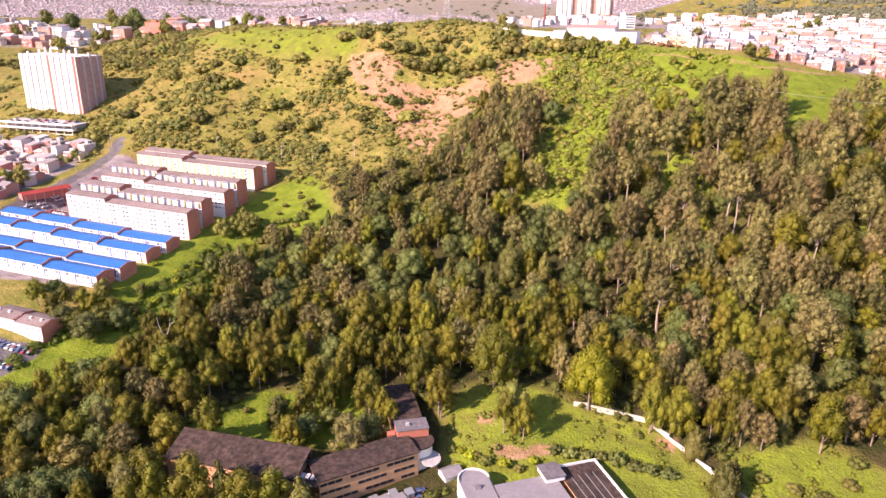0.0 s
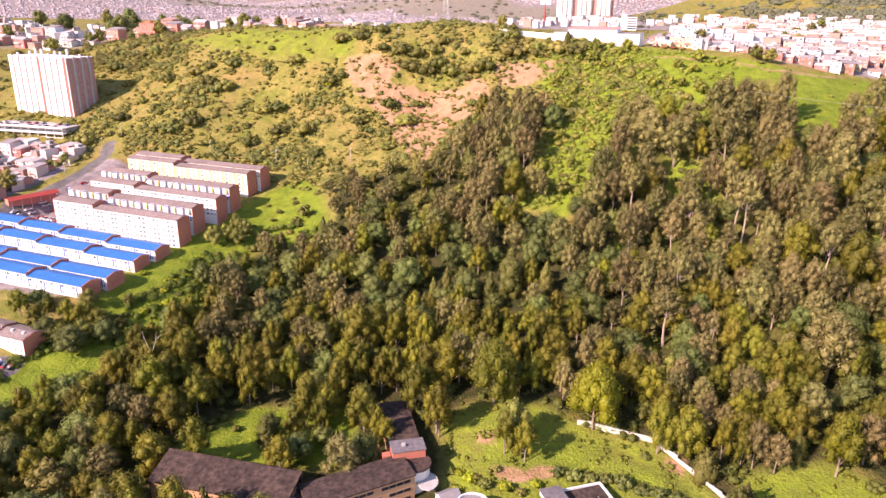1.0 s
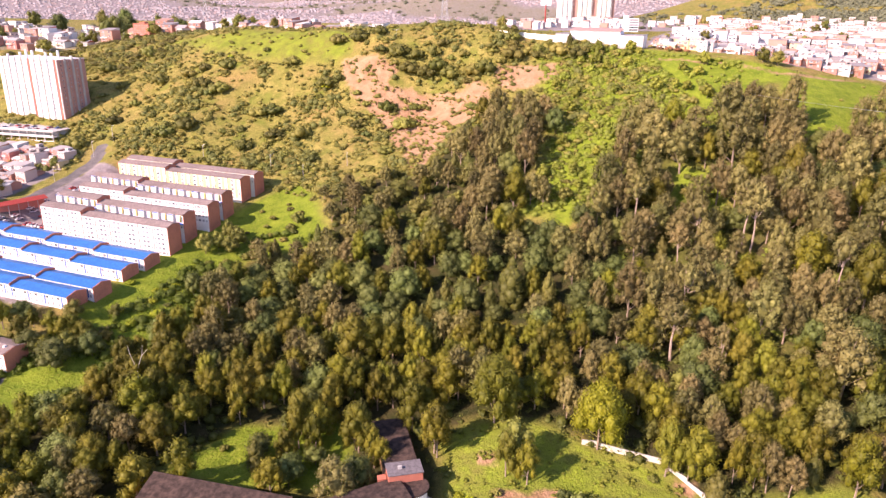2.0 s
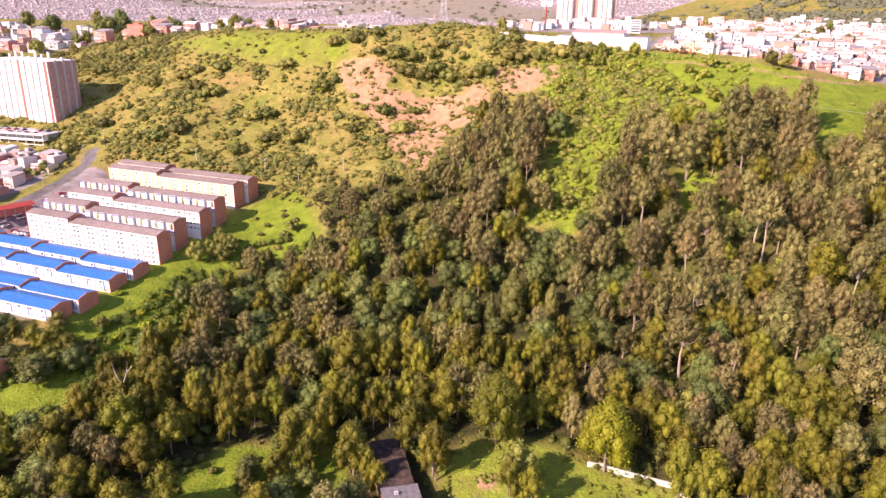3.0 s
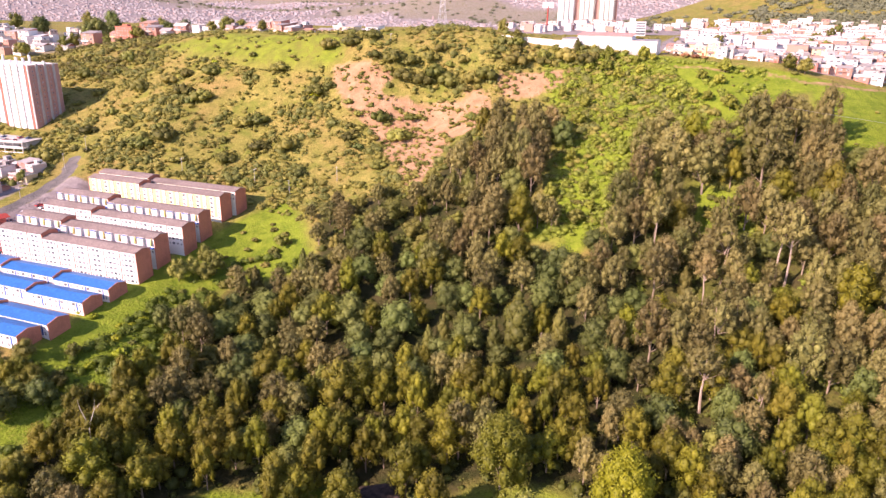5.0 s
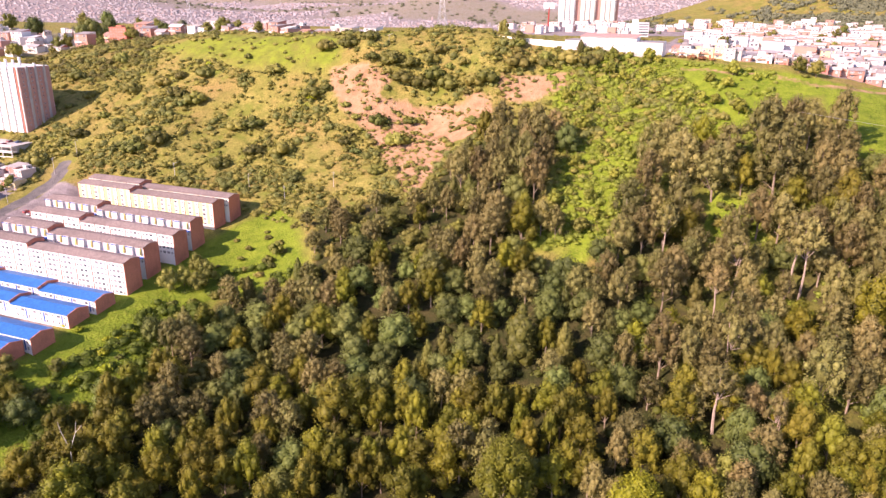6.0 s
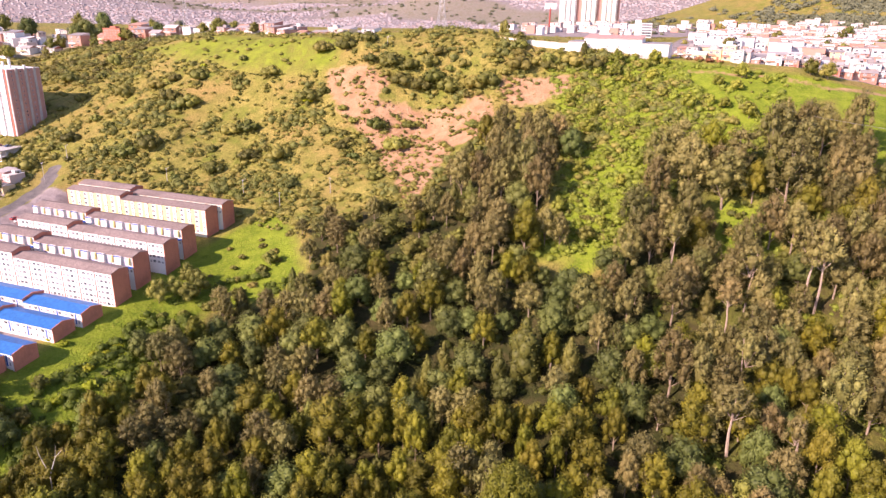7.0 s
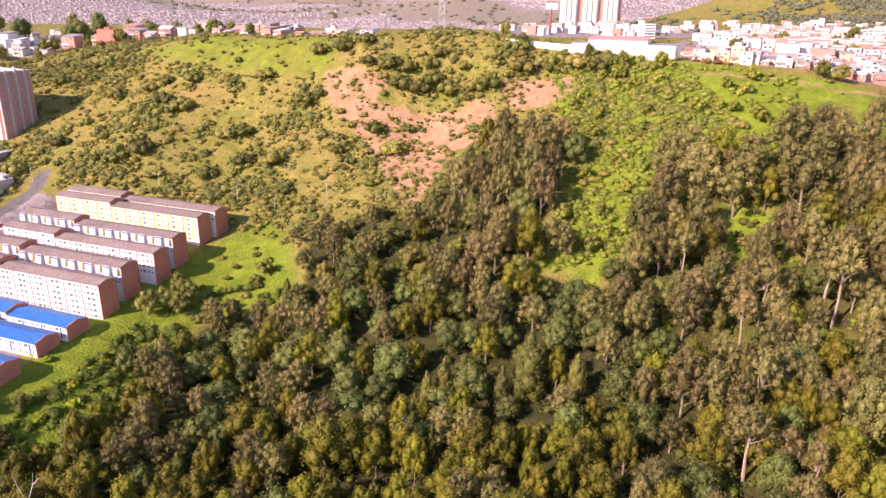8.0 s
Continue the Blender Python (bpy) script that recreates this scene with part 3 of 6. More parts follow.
apartment_block(0.0, 0.0, -13.4, 14.6, [(55, 0.0), (28, 2.0)], 9.0, WHITE, "plain", "white six-storey apartment block with brick gables and brown roof")
apartment_block(14.0, -2.0, -11.0, 14.6, [(56, 0.0), (28, 2.0)], 9.0, WHITE, "bays", "white apartment block with blue-capped bays and brick gables", 3)
apartment_block(29.5, 1.0, -9.4, 14.0, [(56, 0.0), (32, 1.8)], 9.0, WHITE, "plain", "white apartment block beside a grassy slope, brown roof", 4)
apartment_block(43.4, -0.6, -7.0, 14.0, [(57, 0.0), (34, 1.8)], 9.0, WHITE, "bays", "white apartment block with bays, brick gable to the meadow", 3)
apartment_block(66.0, -5.0, -4.0, 13.6, [(53, 0.0), (36, 1.8)], 9.0, CREAM, "yellow", "cream and yellow apartment block with brick gables")
apartment_block(76.5, -3.0, -3.5, 13.0, [(58, 0.0), (36, 1.8)], 9.0, CREAM, "plain", "cream apartment block below the dry hillside", 2)


def retaining_wall():
    w = thing("retaining_wall", ESTATE @ shift(-112, 64, -19), "low cream retaining wall at the end of the apartment rows", "wall", kind="structure")
    for k in range(4):
        part("wall_panel", Shape().box(k * 4.4, 0, 0, k * 4.4 + 4.35, 0.35, 6.4), CREAM, w)
    part("coping", Shape().box(-0.1, -0.08, 6.4, 17.6, 0.43, 6.6), CONCRETE, w)


retaining_wall()


def terrace_row(y, x_end, eave, sections, label):
    """Low houses in a stepped row under one blue roof."""
    depth, height, rise = 10.0, 5.6, 1.3
    row = thing("terrace_row", ESTATE @ shift(x_end, y, eave - height), label, "row houses", "blue-roofed rows")
    x, up = 0.0, 0.0
    for length in sections:
        x1, h = x - length, height + up
        part("wall", Shape().box(x1, 0, -3, x - 0.3, depth, h), WHITE, row)
        part("gable", Shape().prism(gable_outline(depth, -3, h + 0.25, rise), x - 0.3, x), BRICK, row, "brick stepped gable")
        roof = Shape()
        for a, b in ((-0.4, depth / 2), (depth / 2, depth + 0.4)):
            za = h + 0.1 + (rise if a > 0 else -0.08)
            zb = h + 0.1 + (rise if b < depth else -0.08)
            roof.prism([(a, za), (b, zb), (b, zb + 0.15), (a, za + 0.15)], x1 + 0.02, x - 0.32)
        part("roof", roof, BLUE, row, "bright blue sheet roof")
        part("gutter", Shape().box(x1, -0.62, h - 0.12, x - 0.3, -0.4, h + 0.06), FRAME, row, "white eaves gutter")
        count = int(length / 3.2)
        for k in range(count):
            part("window", WIN_L if k % 2 else WIN_S, None, row, at=shift(x - 1.8 - k * 3.2, 0, h - 1.9))
            part("window", WIN_S if k % 2 else WIN_T, None, row, at=shift(x - 1.8 - k * 3.2, 0, h - 4.6))
            if k % 3 == 0:
                part("panel", Shape().box(x - 3.6 - k * 3.2, -0.06, h - 4.8, x - 2.9 - k * 3.2, 0.0, h - 0.4), BLUE_PAINT, row, "blue wall strip")
        x, up = x1, up + 1.1
    return row


terrace_row(-17.0, 0.0, -24.0, [31, 31, 28, 24], "row of white houses with stepped bright blue roof")
terrace_row(-29.0, -2.0, -25.6, [31, 31, 28, 24], "row of white houses with blue roof and brick gable")
terrace_row(-47.6, 0.0, -27.0, [33, 33, 33, 20], "row of white houses with blue roof behind trees")
terrace_row(-58.5, -3.0, -27.6, [33, 33, 33, 20], "lowest row of white houses under a blue roof")


# ---- towers ----
def slab_tower():
    """The pale tower block at the foot of the slope."""
    t = thing("tower_block", shift(-278.8, 545.2, 8, -24), "tall white apartment tower with red vertical stripes", "apartment tower")
    w, d, h = 62.0, 24.0, 42.0
    part("wall", Shape().box(-w, 0, -12, 0, d, h), WHITE, t)
    for k in range(9):
        x = -w + 2.4 + k * 6.9
        part("rib", Shape().box(x - 1.9, -0.9, -12, x + 1.9, 0.0, h + 0.5), WHITE if k % 3 else CREAM, t, "pale projecting bay")
        if k in (4, 8):
            part("stripe", Shape().box(x + 2.2, -0.35, -12, x + 3.4, 0.0, h), TERRACOTTA, t, "red vertical stripe")
        for f in range(15):
            part("window", FLAT_WIN, None, t, at=shift(x + 2.7, 0, h - 2.2 - f * 2.6))
    part("side_wall", Shape().box(0, 0.4, -12, 0.4, d - 0.4, h - 0.3), PINK, t, "dusty red-brown side wall")
    for k in range(3):
        part("fin", Shape().box(0.4, 5.6 + k * 6.5, -12, 1.4, 7.0 + k * 6.5, h + 0.6), CONCRETE, t, "grey vertical fin")
        for f in range(15):
            part("window", FLAT_WIN, None, t, at=shift(0.4, 3.2 + k * 6.5, h - 2.2 - f * 2.6, 90))
    for k in range(9):
        x = -w + 4 + k * 6.9
        part("chimney", Shape().box(x, 4 + (k % 3) * 5, h, x + 1.3, 5.2 + (k % 3) * 5, h + 2 + (k % 4) * 1.3), WHITE, t, "white roof shaft")


slab_tower()


def triple_tower():
    t = thing("tower_block", shift(188, 1195, 70), "tall white and yellow tower with dark red recesses", "apartment tower")
    for k in range(3):
        x = k * 31.0
        part("wall", Shape().slab([(x, 0), (x + 22, 0), (x + 22, 22), (x, 22)], 0, 92), WHITE if k == 0 else CREAM, t)
        for j in range(3):
            part("rib", Shape().box(x + 1.5 + j * 7.4, -1.2, 0, x + 5.0 + j * 7.4, 0, 92), WHITE if (j + k) % 3 else CREAM, t, "projecting pale bay")
            for f in range(22):
                part("window", FLAT_WIN, None, t, at=Matrix.Translation((x + 6.4 + j * 7.4, -0.02, 3 + f * 3.0)) @ Matrix.Diagonal((1.9, 1.5, 1.6, 1)))
        part("recess", Shape().box(x + 22, 3, 0, x + 31 if k < 2 else x + 27, 20, 90), PINK, t, "dark red recessed bay")


triple_tower()


# ---- the institute in the valley ----
def institute():
    h = thing("institute_building", shift(-6.5, 194.4, -58.5, 28), "ochre brick three-storey building with mossy dark roof and rounded end", "building")
    part("wall", Shape().box(-34, 0, -3, 0, 11, 9.5), ORANGE, h)
    part("roof", Shape().prism([(-0.6, 9.5), (11.6, 9.5), (11.6, 9.9), (5.5, 10.6), (-0.6, 9.9)], -34.4, 0.3), DARK_ROOF, h, "stained dark roof")
    for f in range(3):
        for k in range(13):
            if (k + f) % 5 == 4:
                continue
            part("window", INST_WIN, None, h, at=shift(-2.6 - k * 2.5, 0, 7.3 - f * 3.1))
    ring = [(3.2 + 4.6 * math.cos(a), 6.0 + 4.6 * math.sin(a)) for a in np.linspace(-1.9, 1.9, 15)]
    part("round_end", Shape().slab([(0.05, 1.6)] + ring + [(0.05, 10.4)], -3, 8.6), CREAM, h, "rounded stair end")
    big = [(3.2 + 5.2 * math.cos(a), 6.0 + 5.2 * math.sin(a)) for a in np.linspace(-1.9, 1.9, 15)]
    part("round_roof", Shape().slab([(0.35, 1.0)] + big + [(0.35, 11.0)], 8.8, 9.3), DARK_ROOF, h, "round mossy canopy")
    part("terrace", Shape().slab([(1.2, -2.2)] + [(3.4 + 5.0 * math.cos(a), 1.0 + 5.0 * math.sin(a)) for a in np.linspace(-1.6, 0.9, 9)] + [(1.2, 3.0)], 4.9, 5.3), CONCRETE, h, "concrete balcony slab")


def institute_wing():
    w = thing("institute_wing", shift(-13.8, 201.6, -58.5, 13), "long low wing with dark mossy roof among the trees", "building")
    part("wall", Shape().box(0.2, 3.2, -3, 10.4, 35, 9.0), ORANGE, w)
    part("roof", Shape().box(-0.3, 6.6, 9.0, 10.9, 35.4, 9.45), DARK_ROOF, w, "stained dark roof")
    part("stair_head", Shape().box(0, 0, 7.5, 10.8, 6.2, 12.2), TERRACOTTA, w, "red rendered rooftop block")
    part("stair_roof", Shape().box(-0.25, -0.25, 12.2, 11.05, 6.45, 12.5), GREY_ROOF, w, "grey flat roof")
    part("vent", Shape().box(3.4, 2.4, 12.5, 4.6, 3.4, 13.3), CONCRETE, w)
    part("chimney", Shape().box(-3.0, 2.0, 7.0, -0.4, 4.4, 10.0), TERRACOTTA, w, "small red block")


def dark_hall():
    w = thing("hall", shift(-85.5, 201.0, -59, -14), "long hall with a dark stained pitched roof", "building")
    part("wall", Shape().box(0.4, -11.4, -2, 45.6, -0.4, 9.9), ORANGE, w)
    part("roof", Shape().prism([(-12, 10.2), (0, 13.4), (0, 13.9), (-12, 10.7)], 0, 46), DARK_ROOF, w, "rusty dark brown roof")
    part("parapet", Shape().box(0, 0.0, 10, 46, 0.3, 14.1), DARK_ROOF, w, "brown roof edge")
    for k in range(4):
        part("skylight", Shape().box(46 + k * 1.7, -9.0, 9.6, 47.2 + k * 1.7, -6.8, 9.9), FRAME, w, "pale skylight")
    part("low_roof", Shape().box(45, -12, 9.0, 53, -1, 9.5), DARK_ROOF, w, "low dark flat roof")


def round_hall():
    w = thing("round_hall", shift(12.5, 180, -59.5, 15), "white hall with a rounded end and pale flat roof", "building")
    arc = [(5.2 * math.cos(a), 4 + 5.2 * math.sin(a)) for a in np.linspace(0, math.pi, 15)]
    part("wall", Shape().slab([(-5.2, -26), (5.2, -26)] + arc, -2, 7.6), WHITE, w)
    inner = [(4.8 * math.cos(a), 4 + 4.8 * math.sin(a)) for a in np.linspace(0, math.pi, 15)]
    part("roof", Shape().slab([(-4.8, -26), (4.8, -26)] + inner, 7.6, 7.9), PALE_ROOF, w, "pale grey roof deck")
    part("parapet", Shape().slab(arc + inner[::-1], 7.6, 8.5), WHITE, w, "white curved parapet")
    part("hatch", Shape().prism([(-1.1, 7.9), (1.1, 7.9), (0, 9.0)], -1, 1), GREY_ROOF, w, "small roof light")


def flat_hall():
    w = thing("flat_roofed_hall", shift(36, 180.5, -59.5, 17), "low hall with grey flat roofs and white parapets", "building")
    part("wall", Shape().box(-18, -26, -2, 3, 6, 7.2), ORANGE, w)
    part("roof", Shape().box(-18.4, -26, 7.2, 3.4, 6.4, 7.6), PALE_ROOF, w, "pale weathered roof")
    part("dormer", Shape().box(-1.0, 2.5, 7.6, 5.4, 9.4, 9.2), WHITE, w, "white rooftop block")
    part("dormer_roof", Shape().box(-1.3, 2.2, 9.2, 5.7, 9.7, 9.5), GREY_ROOF, w, "grey roof")
    part("annex", Shape().box(5.6, -22, -2, 19, 8.5, 7.0), ORANGE, w)
    part("annex_roof", Shape().prism([(-22.5, 7.0), (9, 7.0), (9, 7.3), (-22.5, 7.3)], 5.4, 19.4), DARK_ROOF, w, "dark slate roof")
    part("parapet", Shape().box(19.4, -22.5, 6.6, 19.9, 9.4, 8.0), WHITE, w, "white parapet")
    part("parapet", Shape().box(5.4, 9.0, 6.6, 19.4, 9.5, 8.0), WHITE, w, "white parapet")
    for k in range(4):
        part("roof_light", Shape().box(8.2 + k * 2.6, -18, 7.3, 8.4 + k * 2.6, 4, 7.45), STEEL, w, "narrow metal roof seam")


def shed():
    w = thing("shed", shift(4.2, 193.2, -58.8, 28), "white sheet-metal shed with a pitched pale roof", "shed")
    part("wall", Shape().box(-3.2, -2.6, -1.5, 3.2, 2.6, 3.0), FRAME, w)
    part("roof", Shape().prism([(-3.0, 3.0), (0, 4.6), (3.0, 3.0), (3.0, 3.15), (0, 4.75), (-3.0, 3.15)], -3.5, 3.5), PALE_ROOF, w, "pale metal roof")


for build in (institute, institute_wing, dark_hall, round_hall, flat_hall, shed):
    build()


def boundary_wall():
    line = [(50, 224), (55, 223), (66, 218), (75, 214), (80, 206), (84, 198.5), (89, 190), (93, 184), (99, 172)]
    wall = thing("boundary_wall", shift(0, 0, 0), "long cream-white boundary wall along the yard", "wall", kind="structure")
    for (ax, ay), (bx, by) in zip(line, line[1:]):
        length = math.hypot(bx - ax, by - ay)
        m = shift(ax, ay, min(foot(ax, ay), foot(bx, by)) - 0.5, math.degrees(math.atan2(by - ay, bx - ax)))
        part("wall_panel", Shape().box(0, -0.15, 0, length, 0.15, 2.2), WALL_PAINT, wall, at=m)
        part("coping", Shape().box(0, -0.2, 2.2, length, 0.2, 2.3), CONCRETE, wall, at=m)


boundary_wall()


def corner_house():
    h = thing("row_house", shift(-163, 258, -43.5, -21), "white house with brick gable and brown roof by a car park", "house")
    for k in range(2):
        part("wall", Shape().box(-30 + k * 15, 0, -2, -15.3 + k * 15, 10, 7.0 + (1 - k) * 0.8), WHITE, h)
        part("gable", Shape().prism(gable_outline(10, -2, 7.2 + (1 - k) * 0.8, 1.2), -15.3 + k * 15, -15 + k * 15), BRICK, h, "brick gable")
        z = 7.1 + (1 - k) * 0.8
        part("roof", Shape().prism([(-0.4, z), (5, z + 1.3), (10.4, z), (10.4, z + 0.2), (5, z + 1.5), (-0.4, z + 0.2)], -30 + k * 15, -15.32 + k * 15), BROWN_ROOF, h, "brown sheet roof")
    for k in range(5):
        part("roof_vent", Shape().box(-4 - k * 6, 3.0, 7.6 + 0.8 * (k > 2), -3 - k * 6, 4.0, 8.9 + 0.8 * (k > 2)), WHITE, h, "white roof vent")
    for k in range(9):
        part("window", WIN_S, None, h, at=shift(-1.8 - k * 3.2, 0, 4.8))
        part("window", WIN_S, None, h, at=shift(-1.8 - k * 3.2, 0, 1.8))


corner_house()


# ---- houses ----
def house_kind(seed, w, d, floors, roof, label):
    """A small town house: walls, a flat or leaning roof, windows and a door, on one plinth."""
    r = random.Random(seed)
    h = floors * 2.6
    t = thing("town_house", shift(0, 0, 0), label, "house", "town houses")
    part("wall", Shape().box(-w / 2, -d / 2, -3, w / 2, d / 2, h), HOUSE_PAINT, t)
    if roof == "flat":
        part("roof", Shape().box(-w / 2 - 0.15, -d / 2 - 0.4, h, w / 2 + 0.15, d / 2 + 0.15, h + 0.25).box(-w / 2, -d / 2, h + 0.25, w / 2, -d / 2 + 0.2, h + 0.9).box(-w / 2, d * 0.1, h + 0.25, 0, d / 2, h + 2.3), HOUSE_ROOF, t)
        part("water_tank", Shape().slab([(w * 0.25 + 0.6 * math.cos(a), d * 0.2 + 0.6 * math.sin(a)) for a in np.linspace(0, 2 * math.pi, 9)[:-1]], h + 0.25, h + 1.4), RUBBER, t, "dark water tank")
    elif roof == "lean":
        part("roof", Shape().prism([(-d / 2 - 0.5, h), (d / 2 + 0.3, h + 1.3), (d / 2 + 0.3, h + 1.45), (-d / 2 - 0.5, h + 0.15)], -w / 2 - 0.2, w / 2 + 0.2), HOUSE_ROOF, t)
        part("wall", Shape().prism([(-d / 2 + 0.05, h - 0.1), (d / 2 - 0.05, h - 0.1), (d / 2 - 0.05, h + 1.2)], -w / 2 + 0.05, w / 2 - 0.05), HOUSE_PAINT, t)
    else:
        part("roof", Shape().prism([(-d / 2 - 0.4, h), (0, h + 1.7), (d / 2 + 0.4, h), (d / 2 + 0.4, h + 0.15), (0, h + 1.85), (-d / 2 - 0.4, h + 0.15)], -w / 2 - 0.25, w / 2 + 0.25), HOUSE_ROOF, t)
        part("wall", Shape().prism([(-d / 2, h), (d / 2, h), (0, h + 1.65)], -w / 2 + 0.05, w / 2 - 0.05), HOUSE_PAINT, t)
    for f in range(floors):
        for k in range(2):
            x = (-0.25 + 0.5 * k) * w + r.uniform(-0.3, 0.3)
            if f == 0 and k == 1:
                part("door", Shape().box(x - 0.6, -d / 2 - 0.08, 0, x + 0.6, -d / 2 + 0.02, 2.1), RUST if seed % 2 else STEEL, t)
            else:
                part("window", WIN_L, None, t, at=shift(x, -d / 2, f * 2.6 + 0.9))
    if floors > 1:
        part("balcony", Shape().box(-w / 2 + 0.1, -d / 2 - 0.9, 2.45, w * 0.1, -d / 2, 2.6).box(-w / 2 + 0.1, -d / 2 - 0.9, 2.6, w * 0.1, -d / 2 - 0.82, 3.4), HOUSE_PAINT, t)
    return t


HOUSES = [(1, 7, 10, 2, "flat", "two-storey painted house with a flat roof and tank"), (2, 6.5, 11, 3, "flat", "narrow three-storey rendered house with roof terrace"), (3, 8, 9, 2, "lean", "two-storey brick house under a leaning sheet roof"),
          (4, 7, 9, 1, "gable", "low house with a pitched rusty roof"), (5, 9, 10, 3, "lean", "three-storey house with a sheet roof"), (6, 7.5, 9, 2, "gable", "two-storey house with a tiled pitched roof")]
HOUSE_MADE, HOUSE_SPOTS = {}, []


def house(x, y, turn, k=None, big=1.0, low=1.0):
    k = rng.randrange(6) if k is None else k
    z = foot(x, y) - 0.1
    HOUSE_SPOTS.append((x, y))
    if k not in HOUSE_MADE:
        HOUSE_MADE[k] = house_kind(*HOUSES[k])
        HOUSE_MADE[k].matrix_basis = shift(x, y, z, turn)
        return
    copy_thing(HOUSE_MADE[k], shift(x, y, z, turn) @ Matrix.Diagonal((big * rng.uniform(0.85, 1.15), big, big * low * rng.uniform(0.8, 1.15), 1)))


def town(area, turn, along, across, keep, limit, big=1.0, cone=0.66, low=1.0):
    c, s = math.cos(radians(turn)), math.sin(radians(turn))
    cx, cy = sum(p[0] for p in area) / len(area), sum(p[1] for p in area) / len(area)
    spots = []
    for i in range(-40, 41):
        for j in range(-30, 31):
            a, b = i * along + (j % 2) * along * 0.4, j * across + (3.0 if j % 2 else 0)
            x, y = cx + a * c - b * s, cy + a * s + b * c
            x, y = x + rng.uniform(-1, 1), y + rng.uniform(-1.5, 1.5)
            if abs(x) < cone * y + 20 and float(inside(area, x, y)) > 2.5 and rng.random() < keep:
                spots.append((y, x))
    for y, x in sorted(spots)[:limit]:
        house(x, y, turn + rng.uniform(-4, 4), big=big, low=low)


# a first line of houses along the crest street, then the quarters behind
for k in range(17):
    q = k / 16
    house(143 + 88 * q + 3 * math.sin(k), 470 - 42 * q + 2.5 * math.sin(k * 1.7), -30 + rng.uniform(-4, 4), rng.choice((0, 3, 2, 5, 1, 0)), 0.95, 0.8)
town(EAST_TOWN, -28, 9.0, 14, 0.9, 130, 0.95, low=0.78)
town(CREST_TOWN, -30, 11, 17, 0.75, 34, 1.1)
town(WEST_TOWN, -12, 14, 24, 0.42, 34, 1.35)
town(VALE_TOWN, -21, 9.0, 13, 0.95, 75, 0.9, 0.64)


def red_house():
    t = thing("red_apartment_house", shift(-291, 742, foot(-291, 742), -15) @ Matrix.Scale(0.68, 4), "square terracotta apartment house on the crest", "apartment building")
    part("wall", Shape().box(-13, -9, -4, 13, 9, 17), TERRACOTTA, t)
    part("roof", Shape().box(-13.4, -9.4, 17, 13.4, 9.4, 17.6).box(-6, -3, 17.6, 2, 5, 20), TERRACOTTA, t)
    for f in range(5):
        for k in range(6):
            part("window", WIN_L, None, t, at=shift(-10.5 + k * 4.2, -9, 1.6 + f * 3.2))


def crest_hall():
    t = thing("warehouse", shift(84, 488.5, 68.5, -22), "long white warehouse on the crest with a brown roof strip", "warehouse")
    part("wall", Shape().box(-10, 0, -4, 45, 22, 6.6), WHITE, t)
    part("roof", Shape().box(-10.3, -0.3, 6.6, -2, 22.3, 6.9), PALE_ROOF, t)
    part("upper_wall", Shape().box(-2, 5, 6.6, 30, 22, 8.6), WHITE, t)
    part("roof", Shape().prism([(4.2, 8.6), (22.5, 10.0), (22.5, 10.3), (4.2, 8.9)], -2.4, 30.2), PINK, t, "dusty red-brown roof")
    part("plinth", Shape().box(-10, -0.12, -4, 45, 0, 0.6), CONCRETE, t, "grey plinth band")
    part("roof", Shape().box(30, -0.3, 6.6, 45.3, 22.3, 6.9), PALE_ROOF, t)
    for k in range(6):
        part("window", WIN_S, None, t, at=shift(12 + k * 6, 0, 4.0))
    wall = thing("perimeter_wall", shift(75, 493, 69.5, 149.5), "pale perimeter wall along the crest", "wall", kind="structure")
    for k in range(9):
        part("wall_panel", Shape().box(k * 7.0, -0.15, -3 + 0.55 * k, k * 7.0 + 6.9, 0.15, 4.6 + 0.35 * k), CREAM, wall)


def stepped_block():
    t = thing("office_block", shift(186, 745, foot(186, 745)) @ Matrix.Scale(0.62, 4), "small white five-storey block with banded windows", "building")
    part("wall", Shape().box(0, 0, -4, 16, 14, 21), WHITE, t)
    for f in range(5):
        part("window_band", Shape().box(1.0, -0.12, 2 + f * 3.8, 15, 0, 4 + f * 3.8), GLASS, t, "dark window band")
    part("stair_tower", Shape().box(-7, 2, -4, 0, 10, 25), WHITE, t)
    part("roof", Shape().box(-0.3, -0.3, 21, 16.3, 14.3, 21.5), GREY_ROOF, t)


def parking_deck():
    t = thing("parking_deck", shift(-272, 513, -5, -14), "low white two-level parking deck full of cars", "parking building")
    for f in range(3):
        part("deck", Shape().box(-66, 0, f * 3.8, 0, 26, f * 3.8 + 0.5), CONCRETE, t)
        part("parapet", Shape().box(-66, -0.2, f * 3.8 + 0.5, 0, 0.0, f * 3.8 + 1.7), WHITE, t, "white parapet band")
    part("core_wall", Shape().box(-65, 5, -6, -1, 25, 7.6), CONCRETE, t)
    for k in range(10):
        part("column", Shape().box(-65 + k * 7.1, 0.2, -6, -64.4 + k * 7.1, 0.8, 7.6), CONCRETE, t)


def market_roof():
    t = thing("market_hall", shift(-243, 390, foot(-238, 398) - 1, 52), "open hall with a long red sheet roof beside the car park", "market hall")
    part("roof", Shape().prism([(-5, 5.2), (0, 6.4), (5, 5.2), (5, 5.35), (0, 6.55), (-5, 5.35)], 0, 27), RED, t, "bright red sheet roof")
    part("wall", Shape().box(0.5, 0, -2, 26.5, 4.6, 5.2), HOUSE_PAINT, t)
    for k in range(6):
        part("post", Shape().box(0.6 + k * 5.1, -4.6, -2, 0.9 + k * 5.1, -4.3, 5.3), STEEL, t)


